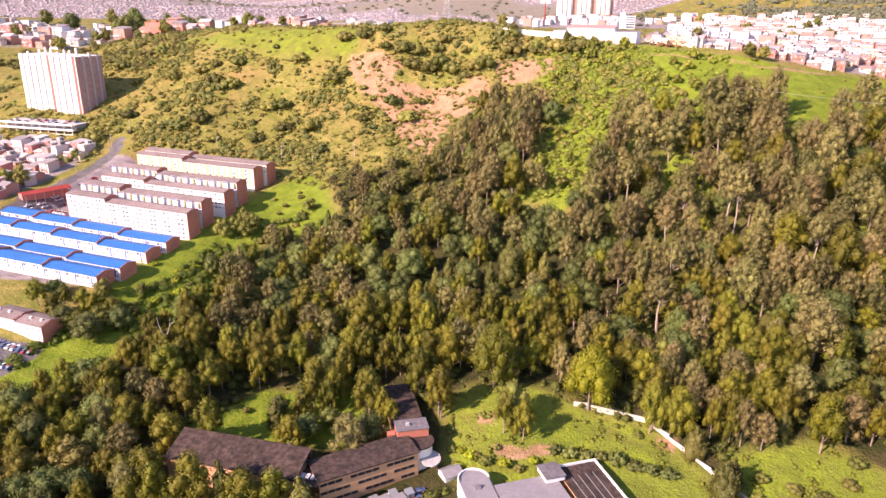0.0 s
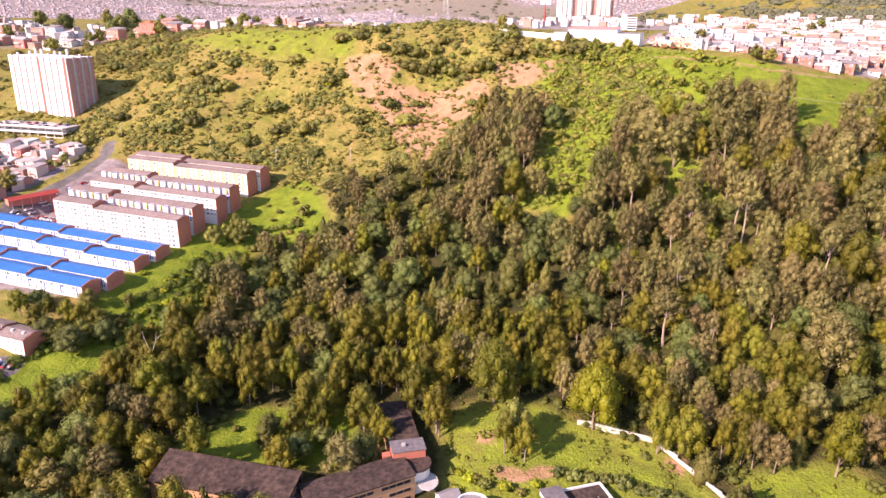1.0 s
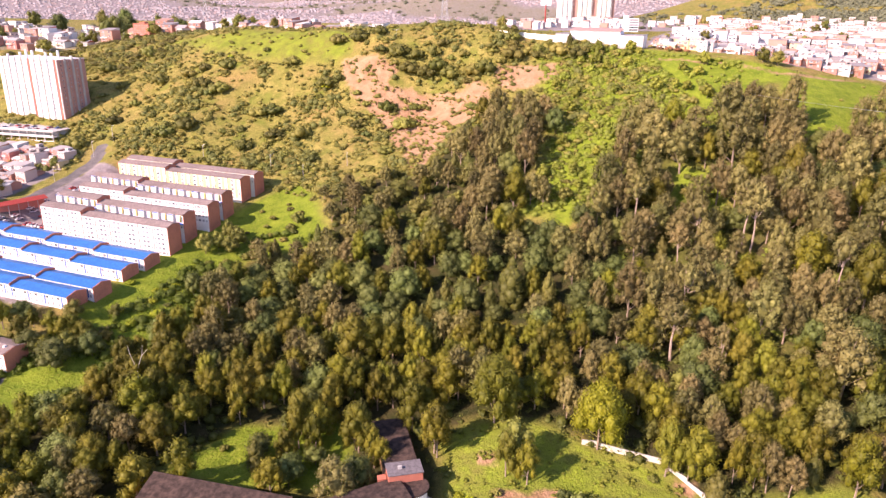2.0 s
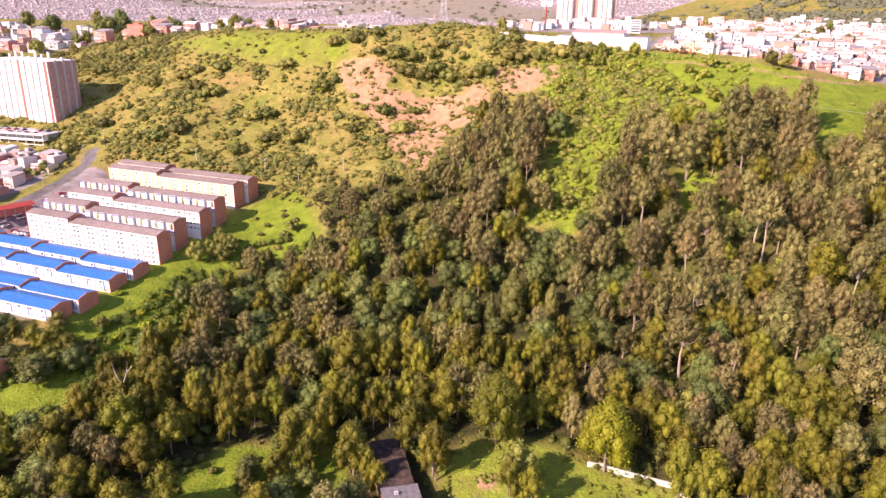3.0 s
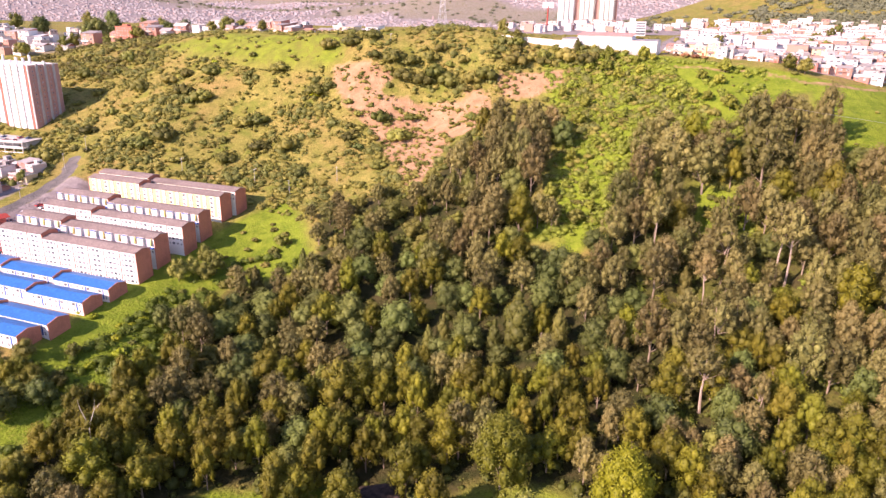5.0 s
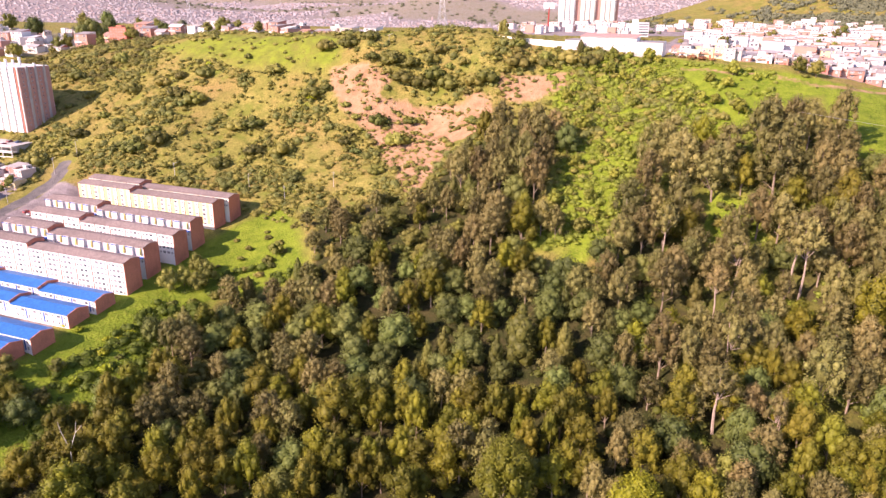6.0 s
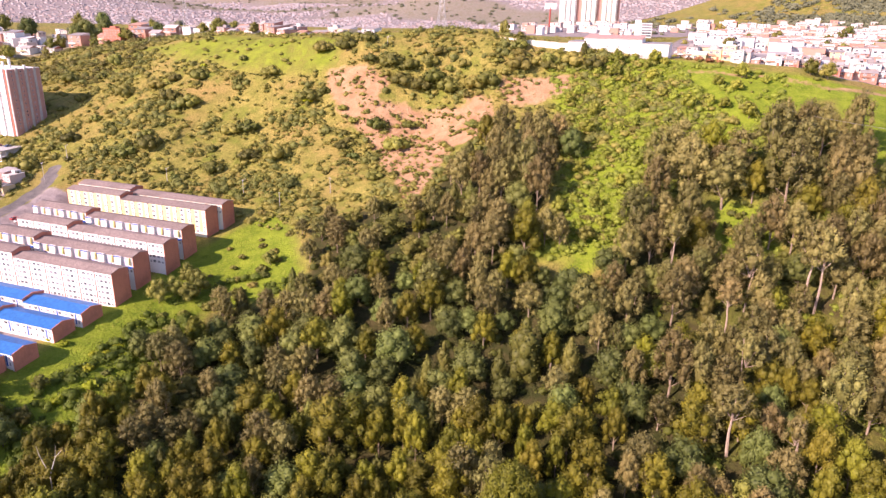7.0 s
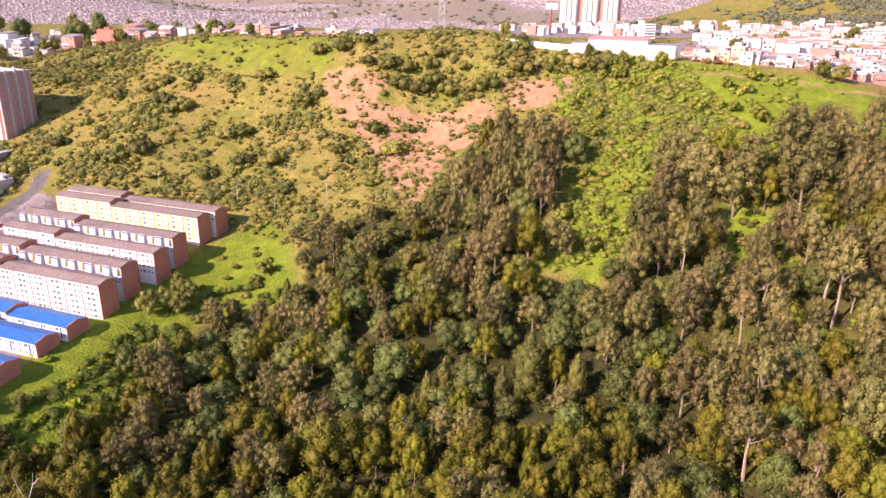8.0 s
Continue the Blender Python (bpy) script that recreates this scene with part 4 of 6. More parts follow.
for build in (red_house, crest_hall, stepped_block, parking_deck, market_roof):
    build()


# ---- the far city and mountain woods ----
def far_city():
    r = random.Random(5)
    v, f, n = [], [], 0
    while n < 17000:
        y = 1500 + 2800 * r.random() ** 0.8
        x = r.uniform(-0.68, 0.68) * y
        if float(far_built(x, y)) + r.uniform(-0.35, 0.35) < 0 or float(bump(x, y, 660, 1250, 300, 380, 1.0)) > 0.3:
            continue
        n += 1
        q = 0.5 + 0.5 * min(1.0, (y - 1500) / 2200)
        w, d, h = q * r.uniform(2.4, 5.4), q * r.uniform(2.4, 5.4), q * r.uniform(3, 6.5) * (2.5 if r.random() < 0.008 else 1)
        z, k = foot_far(x, y), len(v)
        v += [(x + i * w, y + j * d, z + g) for g in (-4, h) for i, j in ((-1, -1), (1, -1), (1, 1), (-1, 1))]
        f += [(k + 4, k + 5, k + 6, k + 7), (k, k + 1, k + 5, k + 4), (k + 1, k + 2, k + 6, k + 5), (k + 3, k, k + 4, k + 7)]
    s = Shape().add(v, f)
    tagged(new("far_city", s.mesh("far_city", HAZED_PAINT)), "distant city houses spread over the valley slopes, haze in their paint", "city", kind="stuff")


def foot_far(x, y):
    return float(far_land(np.array(x), np.array(y))) if y > 1320 else foot(x, y)


far_city()


def back_streets():
    """The crowded quarters farther back on the plateau, too many to count."""
    r = random.Random(9)
    walls, roofs, n = Shape(), Shape(), 0
    while n < 860:
        area = r.choice((EAST_BACK, EAST_BACK, EAST_BACK, EAST_HILL, WEST_TOWN, LOW_QUARTER))
        x, y = r.uniform(-700, 900), r.uniform(480, 1400)
        if abs(x) > 0.68 * y + 20 or float(inside(area, x, y)) < 2 or any((x - a) ** 2 + (y - b) ** 2 < 90 for a, b in HOUSE_SPOTS[:400]):
            continue
        n += 1
        a, w, d, h = radians(-25 + r.uniform(-6, 6) + 90 * r.randrange(2)), r.uniform(3, 5.5), r.uniform(3, 5), r.uniform(3.5, 8.5)
        z, c, s = foot(x, y), math.cos(a), math.sin(a)
        out = [(x + p * c - q * s, y + p * s + q * c) for p, q in ((-w, -d), (w, -d), (w, d), (-w, d))]
        walls.slab(out, z - 4, z + h)
        roofs.slab([(x + (px - x) * 1.06, y + (py - y) * 1.06) for px, py in out], z + h, z + h + 0.4)
        for k in range(2):
            p = -w * 0.5 + k * w
            win = [(x + (p + i) * c - (-d + j) * s, y + (p + i) * s + (-d + j) * c) for i, j in ((-0.8, -0.08), (0.8, -0.08), (0.8, 0.05), (-0.8, 0.05))]
            walls.slab(win, z + h - 2.2, z + h - 0.9, 1)
    tagged(new("back_street_houses", walls.mesh("back_street_houses", BACK_PAINT, GLASS)), "crowded white and brick houses on the plateau and hillside", "houses", kind="stuff")
    tagged(new("back_street_roofs", roofs.mesh("back_street_roofs", FAR_ROOF)), "rusty and grey sheet roofs of the crowded quarter", "roofs", kind="stuff")


EAST_BACK = [(240, 520), (420, 470), (620, 640), (560, 900), (330, 900), (230, 760), (200, 640)]
LOW_QUARTER = [(70, 900), (115, 780), (160, 700), (200, 800), (235, 900), (190, 1080), (90, 1100)]
EAST_HILL = [(225, 850), (380, 860), (520, 880), (560, 980), (440, 1010), (300, 1000)]
back_streets()


# ---- trees ----
def unit_ball(level):
    bm = bmesh.new()
    bmesh.ops.create_icosphere(bm, subdivisions=level, radius=1.0)
    v = np.array([p.co[:] for p in bm.verts])
    f = np.array([[p.index for p in q.verts] for q in bm.faces])
    bm.free()
    return v, f


BALL_1, BALL_2 = unit_ball(1), unit_ball(2)


def leaf_cloud(lobes, r, leaves, size, ball=BALL_1, core=0.86, droop=0.0, tufts=8, under=0.45, ragged=0.08, swell=0.34, lone=False):
    """Lobes of (x, y, z, radius, flatness): each a tufted, billowing body under many small leaf sprays. Gives corners and faces."""
    bv, bf = ball
    lobe = np.array(lobes, float)
    verts, faces, n = [], [], 0
    for i, (x, y, z, rad, flat) in enumerate(lobes):
        u = r.normal(size=(tufts, 3))
        u[:, 2] = np.abs(u[:, 2]) - 0.35
        u /= np.linalg.norm(u, axis=1)[:, None]

        def bulge(d):
            near = d @ u.T
            pick = near.argmax(1)
            return 1 - swell * 0.62 + swell * np.exp(7.0 * (near.max(1) - 1)), u[pick]

        grow, _ = bulge(bv)
        verts.append(bv * grow[:, None] * core * (rad, rad, rad * flat) * r.uniform(0.94, 1.06, (len(bv), 1)) + (x, y, z))
        faces += (bf + n).tolist()
        n += len(bv)
        k = max(5, int(leaves * rad * rad))
        d = r.normal(size=(k, 3))
        d[:, 2] = np.abs(d[:, 2]) * 1.15 - under
        d /= np.linalg.norm(d, axis=1)[:, None]
        grow, tuft = bulge(d)
        mid = d * (rad, rad, rad * flat) * (grow * r.uniform(0.92 - ragged, 1.0 + ragged, k))[:, None] + (x, y, z)
        if not lone:
            gap = (mid[:, None] - lobe[None, :, :3]) / (lobe[None, :, 3:4] * np.concatenate([np.ones((1, len(lobe), 2)), lobe[None, :, 4:5]], -1))
            dist = (gap ** 2).sum(-1)
            dist[:, i] = 9
            keep = dist.min(1) > 0.62
            mid, d, tuft, k = mid[keep], d[keep], tuft[keep], int(keep.sum())
        out = d * 1.3 - tuft * 0.75
        out /= np.linalg.norm(out, axis=1)[:, None] + 1e-9
        a = np.cross(out, r.normal(size=(k, 3)))
        a /= np.linalg.norm(a, axis=1)[:, None] + 1e-9
        b = np.cross(out, a) + out * r.uniform(-0.6, 0.6, (k, 1))
        b[:, 2] -= droop
        s = size * r.uniform(0.6, 1.35, (k, 1))
        spray = np.stack([mid - b * s * 0.6 + a * s * 0.62, mid + b * s, mid - b * s * 0.5 - a * s * 0.62], 1)
        verts.append(spray.reshape(-1, 3))
        faces += (np.arange(3 * k).reshape(-1, 3) + n).tolist()
        n += 3 * k
    return np.concatenate(verts), faces


def crown_mesh(name, lobes, r, leaves, size, mat, **kw):
    v, f = leaf_cloud(lobes, r, leaves, size, **kw)
    me = bpy.data.meshes.new(name)
    me.from_pydata(v.tolist(), [], f)
    me.materials.append(mat)
    me.polygons.foreach_set("use_smooth", [True] * len(f))
    me.update()
    return me


def limbed_trunk(h, base, r, clumps, lean, limbs):
    """A tapered, slightly bent trunk with limbs that run up into the clumps."""
    s = Shape()
    pts, p = [Vector((0, 0, -1.5))], Vector((0, 0, -1.5))
    for k in range(5):
        p = Vector((lean[0] * (k + 1) / 5 + r.normal() * 0.15, lean[1] * (k + 1) / 5 + r.normal() * 0.15, h * 0.86 * (k + 1) / 5))
        pts.append(p)
    for k in range(5):
        s.tube(pts[k], pts[k + 1], base * (1 - 0.16 * k), base * (1 - 0.16 * (k + 1)), 6)
    order = r.permutation(len(clumps))[:limbs]
    for i in order:
        x, y, z, rad, _ = clumps[i]
        k = min(4, max(1, int(z / h * 5) - 1))
        s.tube(pts[k], (x, y, z - rad * 0.2), base * 0.34, base * 0.1, 5)
    return s


TEMPLATES, MADE = {}, []


def gum(seed, h, w, bare, count, leaf, bark, name, label, leaves=32.0, size=0.38, plump=1.0):
    """A tall gum tree: a stem, then upright egg-shaped masses of leaves that stand against each other."""
    r = np.random.default_rng(seed)
    low = h * bare
    lobes = [(0, 0, low + (h - low) * 0.46, w * 0.30, (h - low) * 0.42 / (w * 0.30))]
    for n in range(count):
        up = (n + 0.5) / count
        tip = low + (h - low) * (0.30 + 0.70 * up ** 0.8)
        rad = w * r.uniform(0.14, 0.22) * plump
        tall = r.uniform(1.3, 2.0)
        reach = max(0.0, w * 0.52 * math.sqrt(max(0.0, 1 - up ** 2.6)) - rad * 0.8) * r.uniform(0.75, 1.12)
        a = n * 2.4 + r.uniform(-0.45, 0.45)
        lobes.append((reach * math.cos(a), reach * math.sin(a), tip - rad * tall, rad, tall))
    tree = thing(name, shift(0, 0, 0), label, "tree", "forest trees")
    part("trunk", limbed_trunk(h, h * 0.014 + 0.08, r, lobes, (r.normal() * h * 0.025, r.normal() * h * 0.025), 0 if bare > 0.4 else 6), bark, tree)
    if bare > 0.4:
        for x, y, z, rad, _ in lobes[::2]:
            part("limb", Shape().tube((0, 0, h * 0.5), (x, y, z - rad * 0.2), h * 0.004, h * 0.0015, 5), bark, tree)
    part("crown", crown_mesh("crown", lobes, r, leaves, size, leaf, droop=0.15, tufts=12, swell=0.24, ragged=0.22 / plump, core=0.72 * plump ** 0.4, under=0.6), None, tree)
    return tree


def round_tree(seed, h, w, count, leaf, name, label, leaves=22.0, size=0.38):
    """A lower tree whose broad crown comes near the ground."""
    r = np.random.default_rng(seed)
    lobes = []
    for k in range(count):
        a, q = k * 2.4 + r.uniform(-0.4, 0.4), (k + 0.5) / count
        rad = w * r.uniform(0.17, 0.25)
        reach = max(0.0, w * 0.54 * math.sqrt(max(0.05, 1 - ((q - 0.3) / 0.78) ** 2)) - rad) * r.uniform(0.75, 1.1)
        lobes.append((reach * math.cos(a), reach * math.sin(a), h * (0.26 + 0.56 * q), rad, r.uniform(0.95, 1.3)))
    lobes.append((0, 0, h * 0.42, w * 0.36, h * 0.4 / (w * 0.36)))
    tree = thing(name, shift(0, 0, 0), label, "tree", "forest trees")
    part("trunk", limbed_trunk(h * 0.8, 0.1 + h * 0.012, r, lobes, (0, 0), 4), DARK_BARK, tree)
    part("crown", crown_mesh("crown", lobes, r, leaves, size, leaf, tufts=11, swell=0.26, ragged=0.22, core=0.74), None, tree)
    return tree


def spire(seed, h, w, leaf, name, label, tiers=7, power=0.8):
    """A conifer: upright feathery sprays round one stem that narrow to a point."""
    r = np.random.default_rng(seed)
    lobes = []
    for t in range(tiers):
        q = t / tiers
        rad = w / 2 * (1 - q) ** power + 0.3
        n = 3 if t < tiers - 2 else 1
        for k in range(n):
            a = k * 2 * math.pi / n + t * 1.1 + r.uniform(-0.3, 0.3)
            reach = rad * (r.uniform(0.3, 0.45) if n > 1 else 0.0)
            lobes.append((reach * math.cos(a), reach * math.sin(a), h * (0.12 + 0.80 * q) + r.uniform(-0.3, 0.3), max(0.6, rad * r.uniform(0.55, 0.7)), r.uniform(1.8, 2.5)))
    tree = thing(name, shift(0, 0, 0), label, "tree", "forest trees")
    part("trunk", limbed_trunk(h * 0.95, 0.12 + h * 0.011, r, lobes, (0, 0), 2), DARK_BARK, tree)
    part("crown", crown_mesh("crown", lobes, r, 30.0, 0.36, leaf, droop=-0.3, tufts=8, swell=0.16, ragged=0.14, core=0.8, under=0.7), None, tree)
    return tree


def bush_thing(seed, w, leaf, name, label):
    r = np.random.default_rng(seed)
    lobes = [(w * 0.27 * math.cos(k * 2.4) * (k > 0), w * 0.27 * math.sin(k * 2.4) * (k > 0), w * (0.32 if k == 0 else r.uniform(0.12, 0.28)), w * r.uniform(0.22, 0.3), 0.9) for k in range(6)]
    return tagged(new(name, crown_mesh(name, lobes, r, 26.0, 0.32, leaf, tufts=6, swell=0.22, ragged=0.18)), label, "shrub", "shrubs on the slopes")


KINDS = {
    "e": [lambda s=s: gum(s, 24, w, b, c, GUM, BARK, "eucalyptus_tree", "tall olive-green eucalyptus with a pale trunk in the wood") for s, w, b, c in ((11, 12.5, 0.08, 13), (12, 11, 0.12, 11), (13, 14, 0.14, 15), (14, 10, 0.06, 11), (15, 13, 0.12, 13))],
    "q": [lambda s=s: gum(s, 25, w, b, c, GREY_GUM, BARK, "grey_eucalyptus_tree", "tall grey-brown eucalyptus with thin crown and bare pale stem", 36.0, 0.38, 0.72) for s, w, b, c in ((21, 12, 0.20, 22), (22, 14, 0.14, 25), (23, 11, 0.30, 18), (24, 13, 0.12, 24))],
    "g": [lambda s=s: round_tree(s, 14, w, c, WATTLE, "acacia_tree", "blue-green acacia with a dense rounded crown") for s, w, c in ((31, 12.5, 10), (32, 11, 9), (33, 13.5, 12))],
    "d": [lambda s=s: round_tree(s, 11, w, c, SCRUB, "broadleaf_tree", "dense dark green broadleaf tree beside the meadow") for s, w, c in ((41, 11.5, 9), (42, 10, 8))],
    "b": [lambda: gum(51, 27, 19, 0.24, 24, LIME, BARK, "lime_green_tree", "bright lime-green tree standing alone in the yard", 34.0, 0.4)],
    "t": [lambda s=s: gum(s, 28, w, 0.46, 16, GREY_GUM, PALE_BARK, "bare_stemmed_eucalyptus", "slender eucalyptus with a long bare pale trunk", 36.0, 0.38, 0.74) for s, w in ((55, 12), (56, 10))],
    "w": [lambda: gum(52, 28, 19, 0.24, 24, GUM, BARK, "eucalyptus_tree", "broad old eucalyptus at the edge of the yard", 34.0, 0.4)],
    "v": [lambda s=s: round_tree(s, 8, w, c, SLOPE_LEAF, "young_tree", "low spreading dark green tree on the green slope") for s, w, c in ((45, 9, 9), (46, 7.5, 8))],
    "c": [lambda s=s: spire(s, 20, 8.0, CONIFER, "cypress_tree", "dark columnar cypress among the eucalyptus", 7, 0.45) for s in (61, 62)],
    "p": [lambda s=s: spire(s, 15, 8.5, CONIFER, "pine_tree", "dark green conifer with drooping branches by the wall", 6, 0.85) for s in (71, 72)],
}
BUSH_KINDS = [(w, leaf, s) for s, (w, leaf) in enumerate(((4.2, SCRUB), (5.5, SCRUB), (3.4, WATTLE), (4.8, CONIFER), (3.0, LIME), (4.0, RED_LEAF)))]
HEIGHT = {"e": 24, "q": 25, "g": 14, "d": 11, "v": 8, "b": 27, "w": 28, "t": 28, "c": 20, "p": 15}


WIDTH = {"e": (13.4, 11.8, 15, 10.8, 14), "q": (12.4, 14.2, 11.6, 13.4), "g": (13.6, 12, 14.8), "d": (11.5, 10), "v": (9, 7.5), "b": (19,), "w": (19,), "t": (12, 10), "c": (8.0, 8.0), "p": (8.5, 8.5)}


def plant(kind, x, y, h, broad=0.0):
    """A tree of its kind, h metres high; broad: the width of its crown where that is known."""
    pick = rng.randrange(len(KINDS[kind]))
    s = h / HEIGHT[kind]
    wide = broad / WIDTH[kind][pick] if broad else s ** 0.8 * rng.uniform(0.82, 1.18)
    z = foot(x, y) - 0.3
    if (kind, pick) not in TEMPLATES:
        tree = TEMPLATES[kind, pick] = KINDS[kind][pick]()
        tree.matrix_basis = shift(x, y, z) @ Matrix.Diagonal((wide, wide, s, 1))
    else:
        first = TEMPLATES[kind, pick]
        copy_thing(first, shift(x, y, z, rng.uniform(0, 360)) @ Matrix.Diagonal((wide / first.scale[0], wide / first.scale[1], s / first.scale[2], 1)))
    MADE.append((x, y, 3.2 * wide if kind in "cp" else 4.2 * wide))
    if kind == "t":
        MADE.append((x, y - 7, 3.0))


def plant_free(kind, x, y, h):
    """As plant, where no other crown is in the way."""
    reach = 3.0 if kind in "cp" else 4.0 * (h / HEIGHT[kind]) ** 0.8
    if float(inside(LAWN, x, y)) > 0 or float(inside(SMALL_LOT, x, y)) > 0:
        return
    if all((x - a) ** 2 + (y - b) ** 2 > (0.8 * (reach + c)) ** 2 for a, b, c in MADE):
        plant(kind, x, y, h)


# single trees of the wood, quarter by quarter: kind, x, y, height, width of the crown
WEST_TREES = [("e", -153, 278, 13, 13.1), ("e", -145, 278, 12, 11.8), ("g", -147, 262, 13, 13.6), ("g", -136, 270, 11, 12.5), ("q", -98, 312, 18, 16.5), ("q", -89, 276, 16, 16.5), ("g", -112, 319, 10, 7.5), ("g", -86, 333, 12, 11.4), ("g", -72, 332, 13, 13.0), ("q", -55, 310, 14, 13.2), ("q", -48, 335, 19, 16.5), ("g", -29, 304, 14, 13.9), ("g", -14, 310, 16, 15.0), ("c", 4, 303, 15, 6.6), ("e", -58, 286, 19, 15.1), ("q", -52, 272, 18, 16.2), ("d", -40, 281, 15, 10.5), ("e", -68, 271, 18, 9.4), ("e", -25, 276, 21, 11.8), ("e", -17, 271, 20, 10.4), ("e", -5, 267, 21, 9.0), ("e", -10, 285, 19, 9.2), ("c", 0, 277, 15, 5.3)]
LOW_WEST_TREES = [("e", -106, 247, 19, 16.5), ("e", -115, 244, 17, 12.3), ("e", -92, 241, 17, 10.8), ("e", -82, 245, 19, 9.0), ("e", -87, 239, 16, 11.3), ("e", -70, 239, 19, 7.9), ("e", -56, 249, 21, 10.7), ("e", -37, 240, 21, 10.6), ("e", -30, 251, 20, 11.0), ("e", -21, 246, 19, 9.3), ("e", -44, 227, 21, 13.1), ("e", -27, 227, 20, 10.1), ("e", -20, 219, 17, 7.5), ("e", -8, 235, 22, 10.6), ("e", 1, 221, 22, 12.1), ("e", 5, 245, 21, 10.2), ("q", -106, 222, 18, 16.5), ("e", -113, 213, 18, 14.2), ("e", -93, 221, 18, 10.7), ("g", -116, 213, 13, 10.7), ("e", -63, 247, 16, 8.9)]
MIDDLE_TREES = [("c", 32, 297, 25, 12.4), ("c", 23, 295, 16, 6.4), ("c", 47, 293, 19, 7.7), ("g", 13, 298, 14, 14.8), ("q", 81, 279, 27, 16.5), ("q", 66, 283, 19, 8.2), ("g", 63, 274, 15, 12.3), ("g", 95, 252, 15, 11.2), ("q", 128, 263, 25, 16.5), ("e", 114, 246, 20, 16.5), ("q", 111, 281, 22, 14.5), ("e", 115, 272, 16, 10.8), ("e", 14, 270, 21, 11.4), ("e", 21, 267, 21, 10.2), ("e", 28, 260, 18, 7.7), ("e", 37, 256, 17, 6.9), ("e", 46, 252, 19, 9.8), ("q", 56, 247, 17, 7.0), ("q", 12, 247, 23, 15.4), ("e", 25, 242, 21, 10.5), ("q", 49, 233, 18, 11.9), ("q", 71, 269, 14, 8.0)]
LOW_EAST_TREES = [("q", 77, 241, 16, 10.7), ("d", 86, 239, 13, 9.5), ("q", 88, 224, 19, 15.3), ("q", 94, 214, 18, 10.8), ("q", 107, 227, 18, 7.4), ("e", 77, 208, 21, 13.2), ("e", 122, 225, 19, 13.9), ("e", 134, 231, 18, 10.0), ("e", 108, 215, 18, 12.1), ("e", 117, 210, 19, 11.7), ("q", 127, 215, 19, 11.2), ("q", 142, 242, 22, 12.2), ("q", 132, 240, 17, 12.0), ("q", 143, 262, 18, 12.9), ("q", 153, 268, 23, 14.1), ("e", 79, 210, 21, 16.0), ("p", 86, 198, 14, 9.5), ("p", 89, 179, 17, 11.2), ("e", 96, 203, 18, 10.9), ("q", 105, 199, 19, 11.8), ("q", 142, 236, 28, 16.5), ("e", 26, 208, 18, 13.4), ("e", -44, 233, 20, 13.9)]
INSTITUTE_TREES = [("e", -73, 172, 26, 14.0), ("p", -65, 173, 26, 9.0), ("e", -58, 170, 22, 11.0), ("e", -49, 172, 21, 9.5), ("p", -41, 171, 22, 11.5), ("e", -84, 171, 22, 11.0), ("g", -120, 213, 13, 14.8), ("g", -110, 212, 12, 10.7), ("e", -135, 208, 15, 11.0), ("e", -100, 209, 16, 9.2), ("e", -92, 202, 17, 9.7), ("d", -117, 188, 15, 16.5), ("c", -59, 218, 13, 7.4), ("g", -47, 211, 11, 11.3), ("e", -26, 226, 21, 11.9), ("e", 0, 223, 21, 11.2), ("e", -17, 217, 14, 7.2), ("g", -125, 172, 13, 11.9)]
UPPER_TREES = [("q", 54, 415, 25, 16.5), ("q", 16, 393, 24, 16.3), ("q", 31, 391, 25, 15.7), ("q", 46, 391, 25, 16.5), ("e", 42, 358, 19, 14.2), ("q", 24, 350, 23, 13.6), ("e", 32, 334, 18, 14.3), ("q", 8, 344, 19, 13.4), ("q", 20, 327, 21, 14.1), ("q", 48, 352, 18, 11.8), ("q", 91, 360, 27, 14.3), ("q", 106, 363, 30, 15.6), ("q", 118, 356, 27, 15.5), ("q", 149, 369, 27, 16.5), ("q", 160, 366, 23, 12.8), ("q", 140, 348, 31, 16.5), ("q", 159, 342, 25, 15.2), ("e", 97, 337, 23, 16.5), ("q", 84, 336, 23, 10.5), ("q", 74, 333, 23, 13.2), ("q", 86, 310, 24, 13.0)]
UPPER_EAST_TREES = [("q", 132, 332, 25, 15.3), ("q", 144, 319, 25, 14.6), ("q", 165, 320, 27, 16.5), ("q", 182, 332, 25, 15.8), ("q", 156, 318, 25, 15.3), ("q", 118, 328, 24, 12.1), ("t", 103, 303, 23, 9.1), ("t", 133, 309, 34, 11.9), ("t", 135, 306, 34, 11.8), ("q", 58, 315, 19, 12.9), ("q", 70, 310, 21, 11.5), ("q", 61, 300, 18, 10.8), ("q", 170, 311, 25, 14.9), ("q", 146, 296, 23, 13.9), ("q", 162, 292, 23, 14.1), ("q", 96, 291, 19, 11.6), ("q", 2, 377, 19, 13.1), ("d", -20, 378, 12, 16.5), ("d", -10, 363, 10, 13.0), ("q", -49, 388, 14, 16.5), ("q", 115, 306, 21, 11.4), ("t", 89, 258, 25, 12.2), ("t", 104, 250, 21, 8.3)]
for quarter in (INSTITUTE_TREES, LOW_WEST_TREES, WEST_TREES, MIDDLE_TREES, LOW_EAST_TREES, UPPER_TREES, UPPER_EAST_TREES):
    for kind, x, y, h, broad in quarter:
        if kind in "eq" and broad > 0.6 * h:
            plant(kind, x - broad * 0.22, y + 1.5, h, broad * 0.70)
            plant(kind, x + broad * 0.26, y - 1.5, h * rng.uniform(0.82, 0.97), broad * 0.66)
        else:
            plant(kind, x, y, h, broad)

